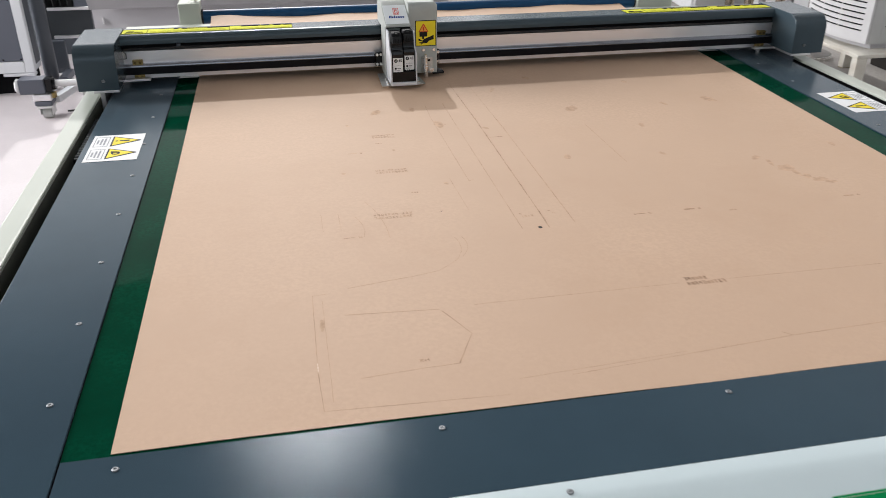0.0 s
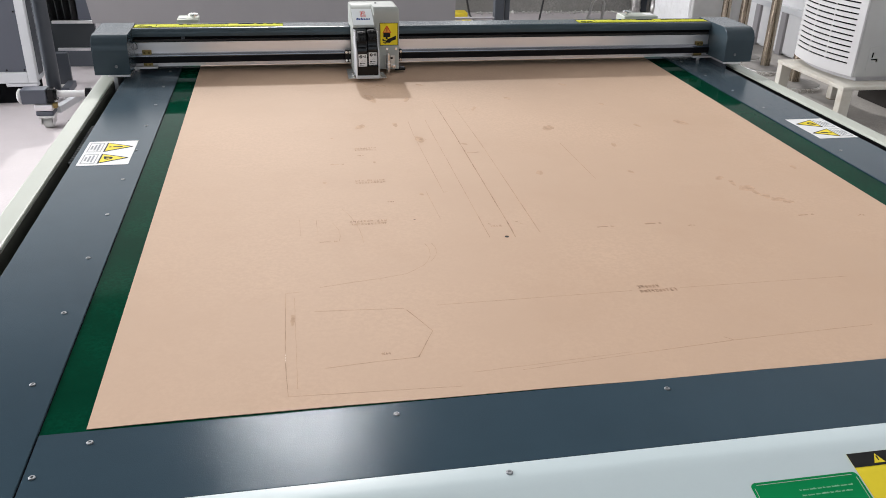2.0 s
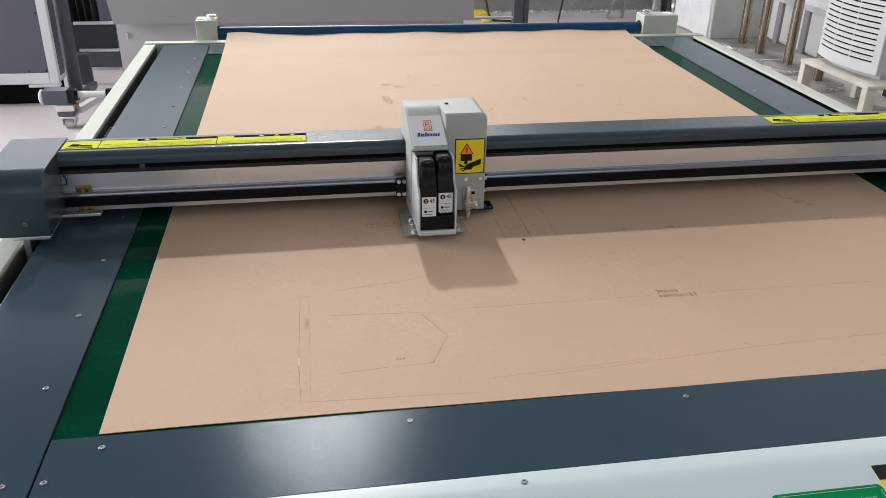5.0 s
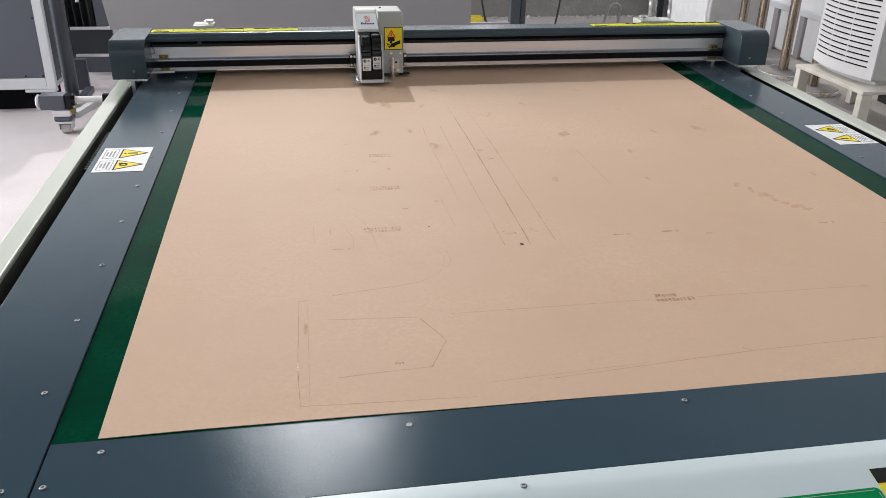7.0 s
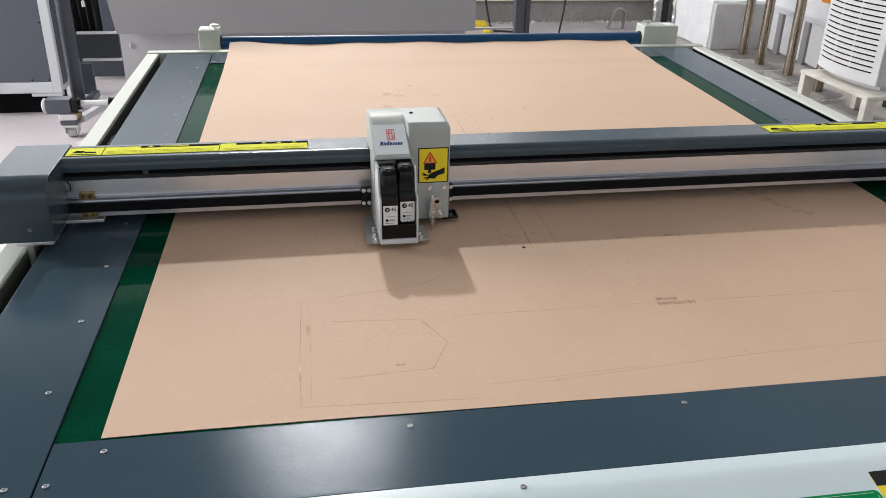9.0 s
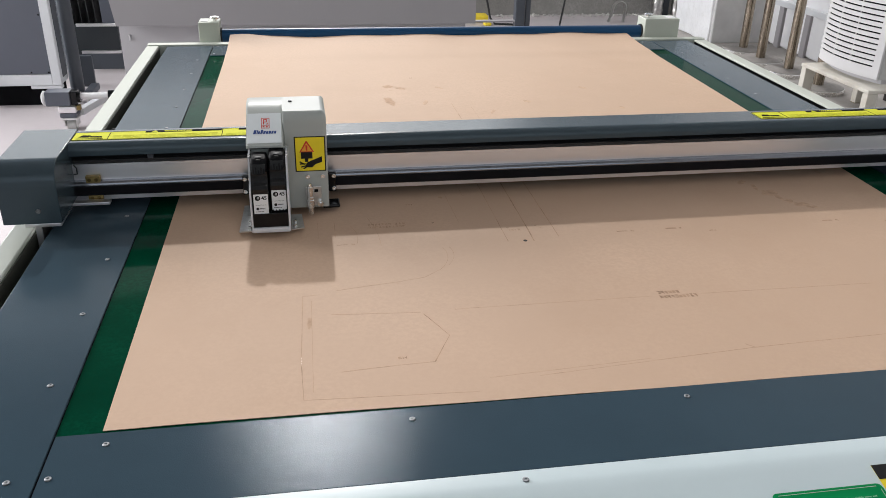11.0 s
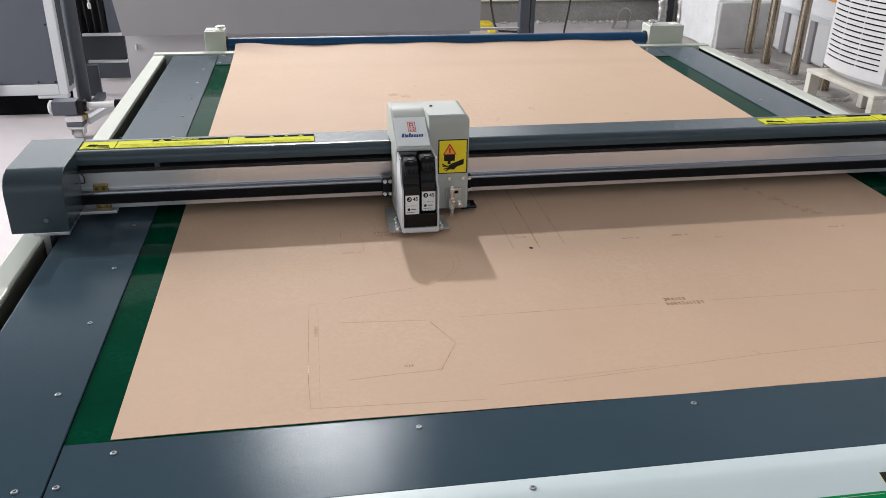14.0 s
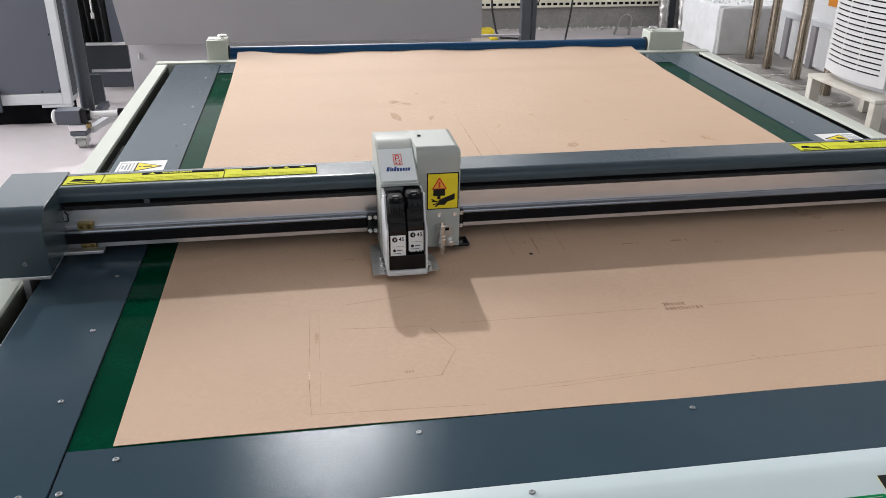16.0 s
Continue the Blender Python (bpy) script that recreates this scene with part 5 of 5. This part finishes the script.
def cabinet_machine():
    root = thing("machine_cabinet", "white-framed machine cabinet with a slate panel on a dark plinth", "cabinet", pose(0, 0, 0))
    x0, x1, y0, y1, z0, z1 = -3.2, -1.163, 4.45, 4.62, 0.135, 0.86
    bm = B()
    box(bm, x0, x1, y0 + 0.012, y1, z0, z1, 0.012)
    part("body", bm, WHITE_FRAME, root, "white enamelled cabinet body")
    bm = B()
    w = 0.052
    for b in ((x0, x0 + w, z0, z1), (x1 - w, x1, z0, z1), (x0 + w, x1 - w, z0, z0 + 0.066), (x0 + w, x1 - w, z1 - 0.06, z1)):
        box(bm, b[0], b[1], y0 - 0.004, y0 + 0.0115, b[2], b[3], 0.003)
    part("front_frame", bm, WHITE_FRAME, root, "raised white front frame")
    pan = part("front_panel", box(B(), x0 + w + 0.002, x1 - w - 0.002, y0 + 0.001, y0 + 0.0115, z0 + 0.069, z1 - 0.063, 0.002), SLATE_PANEL, root, "slate-blue sheet panel")
    for x in (x1 - w - 0.012, x1 - w - 0.11):
        part("panel_screw", rod(B(), (x, y0 - 0.001, z0 + 0.08), (x, y0 + 0.002, z0 + 0.08), 0.005, 12), PLASTIC, pan)
    part("panel_screw", rod(B(), (x1 - w - 0.012, y0 - 0.001, z0 + 0.42), (x1 - w - 0.012, y0 + 0.002, z0 + 0.42), 0.005, 12), PLASTIC, pan)
    part("side_panel", box(B(), x1 + 0.0005, x1 + 0.004, y0 + 0.04, y1 - 0.03, z0 + 0.04, z1 - 0.04, 0.001), STEEL_DARK, root, "dark side sheet")
    part("plinth", box(B(), x0 + 0.05, x1 - 0.02, y0 + 0.06, y1 - 0.01, 0.0, z0 - 0.001), VOID, root, "black recessed plinth")
    part("corner_foot", box(B(), -1.345, x1 - 0.002, y0 - 0.002, y0 + 0.05, z0 - 0.022, z0 - 0.0005, 0.006), WHITE_FRAME, root, "white stepped corner foot")
    part("bracket", box(B(), -1.66, -1.565, y0 - 0.03, y0 - 0.005, 0.10, 0.24, 0.004), STEEL_DARK, root, "dark steel bracket")


cabinet_machine()


def frame_machine():
    root = thing("frame_machine", "large grey sheet-clad machine on slate steel posts", "machine", pose(0, 0, 0))
    bm = B()
    near = [bm.verts.new((x, 4.42, z)) for x, z in ((-0.794, 0.490), (1.388, 0.490), (1.388, 1.60), (-0.948, 1.60))]
    back = [bm.verts.new((v.co.x, 4.45, v.co.z)) for v in near]
    bm.faces.new(near)
    bm.faces.new(back[::-1])
    for i in range(4):
        bm.faces.new((near[i], back[i], back[(i + 1) % 4], near[(i + 1) % 4]))
    bmesh.ops.recalc_face_normals(bm, faces=bm.faces)
    part("upper_panel", bm, GREY_SHEET, root, "wide grey coated upper panel")
    part("lower_panel", box(B(), -0.796, 1.34, 4.500, 4.520, 0.004, 0.72, 0.003), PALE_SHEET, root, "pale grey lower panel")
    part("side_sheet", box(B(), -1.10, -0.95, 5.301, 5.312, 0.345, 0.95, 0.002), SLATE_PANEL, root, "slate side sheet")
    part("rear_panel", box(B(), -2.4, -0.93, 5.340, 5.365, 0.02, 0.95, 0.003), STEEL_DARK, root, "dark slate rear panel")
    part("panel_clip", box(B(), -0.744, -0.734, 4.488, 4.4995, 0.391, 0.428, 0.002), WHITE_PLASTIC, root)
    post = part("post", rod(B(), (-1.142, 4.70, 0.0), (-1.142, 4.70, 0.95), 0.042, 28), STEEL_DARK, root, "round slate-grey post")
    part("base_plate", box(B(), -1.21, -1.07, 4.64, 4.78, 0.0, 0.012, 0.002), STEEL_DARK, post)
    part("post", box(B(), -1.168, -1.085, 4.93, 4.96, 0.0, 0.205, 0.004), STEEL_DARK, root, "square slate-grey post")
    part("post", box(B(), 1.86, 1.93, 5.25, 5.32, 0.0, 0.95, 0.006), STEEL_DARK, root, "square slate-grey post")
    part("post", box(B(), 1.945, 1.985, 5.29, 5.35, 0.0, 0.95, 0.006), STEEL_DARK, root, "square slate-grey post")
    part("foot_beam", box(B(), -1.055, -1.005, 4.50, 4.70, 0.0445, 0.085, 0.006), SLATE_PANEL, root, "slate-grey foot beam")
    for x, y in ((-1.03, 4.53), (-1.03, 4.67)):
        caster(root, x, y, 0.044, 0.02)
    for x0, x1, z in ((-1.16, -0.900, 0.386), (-1.15, -0.90, 0.210)):
        part("cross_bar", box(B(), x0, x1, 4.972, 4.995, z, z + 0.018, 0.002), ALU, root, "bare aluminium cross bar")
    part("cross_bar", box(B(), 1.30, 1.87, 5.26, 5.30, 0.338, 0.352, 0.002), GREY_SHEET, root, "grey painted cross bar")
    bm = B()
    box(bm, -1.20, -0.905, 5.0, 5.02, 0.205, 0.392)
    part("dark_panel", bm, DARK_INFILL, root, "dark slate infill panel")
    # hanging black cloth in folds
    bm = B()
    n = 26
    top = [bm.verts.new((-1.30 + 0.265 * i / n, 5.10 + 0.02 * math.sin(i * 1.3), 0.94)) for i in range(n + 1)]
    bot = [bm.verts.new((-1.25 + 0.23 * i / n, 5.10 + 0.028 * math.sin(i * 1.3 + 0.4), 0.31)) for i in range(n + 1)]
    for i in range(n):
        bm.faces.new((bot[i], bot[i + 1], top[i + 1], top[i]))
    bmesh.ops.solidify(bm, geom=bm.faces[:], thickness=0.003)
    part("cloth", bm, BLACK_CLOTH, root, "hanging black cloth in folds")
    part("pull_rod", rod(B(), (-1.085, 4.96, 0.60), (-1.085, 4.96, 0.93), 0.006, 10), STEEL, root, "thin steel rod")
    part("rod_end", rod(B(), (-1.085, 4.96, 0.565), (-1.085, 4.96, 0.60), 0.012, 12), STEEL, root)
    part("under_bar", box(B(), -1.2, -0.85, 5.42, 5.46, 0.03, 0.16, 0.004), STEEL_DARK, root)


frame_machine()


# ---- back wall pieces ----
def back_wall():
    # slotted cable duct along the plinth
    duct = thing("cable_duct", "ivory slotted plastic cable duct fixed along the wall", "cable duct", pose(0, HY1, 0))
    part("duct_body", box(B(), 1.2, 3.86, -0.045, -0.001, 0.215, 0.30, 0.004), TRUNKING, duct, "ivory duct body")
    slot = part("duct_slot", box(B(), -0.020, 0.020, -0.0475, -0.0452, 0.238, 0.262), VOID, duct, "", pose(1.25, 0, 0))
    for k in range(1, 42):
        again(slot, pose(1.25 + 0.0625 * k, 0, 0), duct)
    # broken plaster crumbs on the floor by the wall
    rng = random.Random(11)
    bm = B()
    for k in range(260):
        x, y = rng.uniform(2.2, 4.2), HY1 - abs(rng.gauss(0.0, 0.05)) - 0.01
        s = rng.uniform(0.004, 0.017) * (1.5 if rng.random() < 0.08 else 1.0)
        m = Matrix.Translation((x, y, s * 0.35)) @ Euler((rng.uniform(0, 3), rng.uniform(0, 3), rng.uniform(0, 3))).to_matrix().to_4x4() @ Matrix.Diagonal((s, s * rng.uniform(0.5, 1), s * rng.uniform(0.4, 0.8), 1))
        bmesh.ops.create_icosphere(bm, subdivisions=1, radius=1.0, matrix=m)
    for v in bm.verts:
        v.co += Vector((rng.uniform(-1, 1), rng.uniform(-1, 1), rng.uniform(-1, 1))) * 0.003
        v.co.z = max(v.co.z, 0.0005)
    tagged(part("plaster_rubble", bm, CRUMB), "crumbs of broken plaster along the foot of the wall", "rubble", kind="stuff")
    # bent flat-bar hoop standing on the floor
    bm = B()
    bend = [(3.262, 0.0), (3.278, 0.075)] + [(3.345 - 0.062 * math.cos(a), 0.145 + 0.062 * math.sin(a)) for a in [math.pi * i / 10 for i in range(11)]] + [(3.412, 0.0)]
    rows = []
    for i, (px, pz) in enumerate(bend):
        qx, qz = bend[min(i + 1, len(bend) - 1)][0] - bend[max(i - 1, 0)][0], bend[min(i + 1, len(bend) - 1)][1] - bend[max(i - 1, 0)][1]
        size = math.hypot(qx, qz)
        ox, oz = -qz / size * 0.004, qx / size * 0.004
        rows.append([bm.verts.new((px + k * ox, yy - 0.25 * pz, max(pz + k * oz, 0.0))) for k, yy in ((-1, 7.02), (1, 7.02), (1, 7.075), (-1, 7.075))])
    for lo, hi in zip(rows, rows[1:]):
        for k in range(4):
            bm.faces.new((lo[k], lo[(k + 1) % 4], hi[(k + 1) % 4], hi[k]))
    bm.faces.new(rows[0][::-1])
    bm.faces.new(rows[-1])
    tagged(part("steel_hoop", bm, ZINC), "bent grey steel hoop standing on the floor", "hoop")
    # two foil-wrapped pipes
    for i, (x, y) in enumerate(((3.845, 7.25), (4.03, 7.22))):
        bm = B()
        r2 = random.Random(20 + i)
        rings = []
        for k in range(36):
            rings.append((0.050, 0.02 * k if k else 0.0))
        lathe(bm, rings, 26, (0, 0, 0))
        for v in bm.verts:
            crumple = noise.noise(v.co * 17 + Vector((i * 7, 0, 0))) * 0.007 + noise.noise(v.co * 75) * 0.006 + r2.uniform(-0.0015, 0.0015)
            out = Vector((v.co.x, v.co.y, 0)).normalized() * crumple
            v.co += out
            v.co.x -= 0.04 * v.co.z * (1 if i == 0 else 0.6)
        tagged(part("wrapped_pipe", bm, FOIL, None, "", pose(x, y, 0)), "upright pipe wrapped in crumpled film", "pipe", "wrapped pipes")
    # dark riser behind the pipes
    tagged(part("dark_riser", box(B(), 3.90, 3.985, 7.30, 7.40, 0, 0.62, 0.006), STEEL_DARK), "dark steel riser between the wrapped pipes", "riser")
    # loose cables hanging and lying
    def cable(pts, r, label):
        tagged(part("cable", tube(B(), pts, r, 8), CABLE), label, "cable", "loose cables")
    cable([(1.98, 6.95, 0.95), (1.99, 6.98, 0.6), (2.02, 7.0, 0.25), (2.06, 6.98, 0.06), (2.10, 6.95, 0.012), (2.3, 6.9, 0.010)], 0.010, "thin black cable hanging to the floor")
    cable([(2.72, 6.70, 0.95), (2.72, 6.72, 0.5), (2.70, 6.74, 0.22), (2.66, 6.70, 0.05), (2.63, 6.6, 0.010), (2.6, 6.3, 0.009)], 0.009, "thin black cable hanging to the floor")
    cable([(2.50, 7.36, 0.60), (2.52, 7.36, 0.34), (2.56, 7.36, 0.27), (2.60, 7.36, 0.34), (2.61, 7.36, 0.6)], 0.008, "black cable looped at the wall")
    bm = B()
    box(bm, 1.90, 2.06, 7.05, 7.2, 0.0, 0.07, 0.012)
    tagged(part("yellow_box", bm, YELLOW_PLASTIC), "small yellow plastic box on the floor", "box")
    tagged(part("sack", box(B(), 1.99, 2.06, 6.9, 6.99, 0.0, 0.03, 0.01), YELLOW_PLASTIC), "yellow folded sheet on the floor", "sheet")
    # whitewashed masonry block in the corner
    bm = B()
    box(bm, 3.81, 4.398, 6.05, 6.75, 0.0, 0.415, 0.010, 2)
    bmesh.ops.subdivide_edges(bm, edges=bm.edges[:], cuts=5, use_grid_fill=True)
    for v in bm.verts:
        n = noise.noise_vector(v.co * 5.0) * 0.014 + noise.noise_vector(v.co * 19.0) * 0.006
        v.co += n
        v.co.z = max(v.co.z, 0.0)
        v.co.x = min(v.co.x, 4.398)
    block = part("masonry_block", bm, PLASTER)
    # mortar slab added on the -y side; its grey also holds that side's shade
    bm = B()
    box(bm, 3.83, 4.392, 6.012, 6.06, 0.0, 0.40, 0.012)
    bmesh.ops.subdivide_edges(bm, edges=bm.edges[:], cuts=5, use_grid_fill=True)
    for v in bm.verts:
        v.co += noise.noise_vector(v.co * 6.0) * 0.009 + noise.noise_vector(v.co * 23.0) * 0.004
        v.co.z, v.co.x = max(v.co.z, 0.0), min(v.co.x, 4.398)
    part("mortar_face", bm, MORTAR, block, "grey mortar face with its shade put into the colour")
    tagged(block, "rough whitewashed masonry block with a crumbling top", "masonry block")
    bm = B()
    for k in range(60):
        x, y = rng.uniform(3.83, 4.3), rng.uniform(6.12, 6.6)
        s = rng.uniform(0.008, 0.03)
        m = Matrix.Translation((x, y, 0.42 + s * 0.2)) @ Euler((rng.uniform(0, 3), rng.uniform(0, 3), 0)).to_matrix().to_4x4() @ Matrix.Diagonal((s, s * 0.8, s * 0.6, 1))
        bmesh.ops.create_icosphere(bm, subdivisions=1, radius=1.0, matrix=m)
    tagged(part("mortar_crumbs", bm, PLASTER), "loose mortar crumbs on the masonry block", "rubble", kind="stuff")


back_wall()


# ---- right: stanchions, leaning frame, cooler on its stand ----
def stanchion():
    root = thing("stanchion", "brushed steel barrier post on a round weighted base", "barrier post", pose(0, 0, 0), "row of barrier posts")
    part("base_cover", lathe(B(), [(0.172, 0.0), (0.176, 0.016), (0.172, 0.036), (0.150, 0.042), (0.060, 0.045), (0.05, 0.046)], 36), BASE_STONE, root, "dusty round base cover")
    part("base_rim", lathe(B(), [(0.1775, 0.003), (0.1785, 0.017), (0.1770, 0.032), (0.1750, 0.034), (0.1750, 0.003)], 36), STEEL, root, "polished base rim")
    part("post_tube", rod(B(), (0, 0, 0.045), (0, 0, 0.95), 0.036, 28), POST_STEEL, root, "stained steel tube")
    part("head", lathe(B(), [(0.038, 0.95), (0.042, 0.955), (0.042, 1.0), (0.034, 1.012), (0.01, 1.016)], 28), STEEL, root, "rounded head")
    return root


first = stanchion()
first.matrix_basis = pose(3.95, 5.655, 0)
for x, y in ((3.90, 5.28), (3.93, 4.91), (3.88, 4.43)):
    copy_thing(first, pose(x, y, 0, 0, 0, random.uniform(0, 90)))


def leaning_frame():
    root = thing("panel_frame", "white panel framework leaning along the wall", "panel", pose(0, 0, 0))
    part("panel", box(B(), 4.372, 4.396, 4.2, 6.02, 0.02, 1.4, 0.004), WALL, root, "pale flat panel")
    part("mid_rail", box(B(), 4.335, 4.3715, 4.2, 6.0, 0.345, 0.395, 0.004), WHITE_FRAME, root, "white horizontal rail")
    # three grey strips set vertically on the panel, below the rail
    for y in (5.02, 5.40, 5.80):
        part("upright", box(B(), 4.345, 4.3715, y, y + 0.07, 0.0, 0.3445, 0.003), GREY_SHEET, root, "grey vertical strip")
    part("orange_tag", box(B(), 4.355, 4.3715, 5.20, 5.32, 0.52, 0.60, 0.003), ORANGE, root, "orange tag")


leaning_frame()


def stool():
    root = thing("steel_stand", "low cream-painted stand with square legs and rust at the feet", "stand", pose(0, 0, 0))
    x0, x1, y0, y1, z = 3.53, 4.02, 3.43, 4.14, 0.272
    part("top_plate", box(B(), x0, x1, y0, y1, z - 0.022, z, 0.004), STOOL_PAINT, root, "cream-painted top")
    for x in (x0 + 0.004, x1 - 0.074):
        for y in (y0 + 0.004, y1 - 0.054):
            leg = part("leg", box(B(), x, x + 0.07, y, y + 0.05, 0.006, z - 0.0225, 0.004), STOOL_PAINT, root)
            part("foot", box(B(), x + 0.003, x + 0.067, y + 0.003, y + 0.047, 0.0, 0.0058), BRASS, leg, "rusty foot")
    return root


stool()


def dark_board():
    # added board: its dark colour paints the shade under and behind the stand
    board = part("dark_board", box(B(), 4.20, 4.225, 2.3, 4.15, 0.003, 0.31, 0.004), STAND_SHADE)
    tagged(board, "added dark board standing in for the shade behind the low stand", "board")


dark_board()


def cooler():
    root = thing("air_cooler", "white plastic air cooler with a bowed louvred front", "air cooler", pose(0, 0, 0.2725))
    # a body whose louvred front bows out towards -x
    y0, y1 = 3.545, 4.15
    def front_x(y):
        u = (y - y0) / (y1 - y0) * 2 - 1
        return 3.655 - 0.055 * (1 - u * u)
    n = 14
    outline = [(front_x(y0 + (y1 - y0) * i / n), y0 + (y1 - y0) * i / n) for i in range(n + 1)]
    body = plate(B(), [(x + 0.006, y) for x, y in outline] + [(4.07, y1), (4.07, y0)], 0.030, 0.95)
    edges = [e for e in body.edges if abs(e.verts[0].co.z - e.verts[1].co.z) > 0.5 and e.calc_face_angle(0) > 0.7]
    bmesh.ops.bevel(body, geom=edges, offset=0.015, segments=3, affect="EDGES", profile=0.5)
    part("body", body, OLD_PLASTIC, root, "off-white plastic housing")
    part("base", plate(B(), [(x + 0.045, y * 0.94 + 0.06 * 3.85) for x, y in outline] + [(4.05, y1 - 0.025), (4.05, y0 + 0.025)], 0.0, 0.0295), PALE_SHEET, root, "greyed base skirt")
    # bowed front shell in horizontal slats with dark gaps between
    shell = outline[:]
    def shell_piece(z0, z1, out=0.0):
        pts = [(x - 0.006 - out, y) for x, y in shell]
        ins = [(x + 0.005, y) for x, y in reversed(shell)]
        return plate(B(), pts + ins, z0, z1)
    front = part("front_panel", shell_piece(0.032, 0.098), WHITE_PLASTIC, root, "white bowed front panel")
    for k in range(16):
        z = 0.098 + 0.032 * k
        part("slat", shell_piece(z + 0.009, z + 0.032), WHITE_PLASTIC, front, "")
        for a, b in ((0, 1), (n - 1, n)):
            pts = [(x - 0.006, y) for x, y in shell[a:b + 1]]
            ins = [(x + 0.005, y) for x, y in reversed(shell[a:b + 1])]
            part("slat_end", plate(B(), pts + ins, z, z + 0.009), WHITE_PLASTIC, front)
        part("louvre_gap", plate(B(), [(x - 0.001, y) for x, y in shell[1:n]] + [(x + 0.0055, y) for x, y in reversed(shell[1:n])], z + 0.0003, z + 0.0087), VOID, front)
        for j in (5, 9):
            x, y = shell[j]
            part("louvre_stay", box(B(), x - 0.0052, x - 0.0012, y - 0.004, y + 0.004, z + 0.0004, z + 0.0086), WHITE_PLASTIC, front)
    part("front_panel_top", shell_piece(0.611, 0.95), WHITE_PLASTIC, root, "white bowed front panel")
    # side hatch with a dark clip
    hatch = part("hatch", box(B(), 3.735, 3.815, y0 - 0.003, y0 - 0.0005, 0.07, 0.205, 0.001), OLD_PLASTIC, root, "small side hatch")
    bm = B()
    box(bm, 3.755, 3.763, y0 - 0.0055, y0 - 0.0032, 0.145, 0.175)
    box(bm, 3.755, 3.795, y0 - 0.0055, y0 - 0.0032, 0.130, 0.136)
    box(bm, 3.789, 3.795, y0 - 0.0055, y0 - 0.0032, 0.118, 0.1295)
    part("hatch_clip", bm, PLASTIC, hatch)
    return root


cooler()


# ---- what moves ----
YAW = 0.6
GANTRY_ROWS = [(0.0, 1.333, 0.614), (0.5, 1.338, 0.675), (1.0, 1.524, 0.596), (1.5, 1.587, 0.586), (2.0, 1.582, 0.583), (2.5, 1.601, 0.552), (3.0, 1.602, 0.612),
               (3.5, 1.271, 0.607), (3.7, 1.050, 0.605), (4.1, 0.68, 0.60), (4.5, 0.525, 0.595), (5.0, 0.52, 0.565), (5.4, 0.575, 0.548), (5.8, 0.857, 0.547)]
GANTRY_ROWS += [(6.0, 1.063, 0.548), (6.5, 1.535, 0.552), (7.0, 1.604, 0.554), (7.5, 1.240, 0.540), (8.0, 0.732, 0.529), (8.3, 0.546, 0.524), (8.5, 0.525, 0.522), (8.7, 0.522, 0.518), (9.4, 0.53, 0.45),
                (10.2, 0.54, 0.33), (10.8, 0.555, 0.277), (11.0, 0.570, 0.278)]
GANTRY_ROWS += [(11.5, 0.598, 0.308), (12.0, 0.602, 0.363), (12.5, 0.607, 0.420), (13.0, 0.607, 0.464), (13.5, 0.600, 0.501), (14.0, 0.572, 0.529), (14.5, 0.537, 0.537), (15.0, 0.480, 0.537),
                (15.5, 0.448, 0.521), (16.0, 0.432, 0.488)]


def motions():
    s = math.tan(radians(YAW))
    walk(GANTRY_OB, [(t, pose(0, y - 0.001, TOP, 0, 0, YAW)) for t, y, x in GANTRY_ROWS])
    walk(CARRIAGE_OB, [(t, pose(x, y - 0.001 + s * x, TOP, 0, 0, YAW)) for t, y, x in GANTRY_ROWS])


motions()
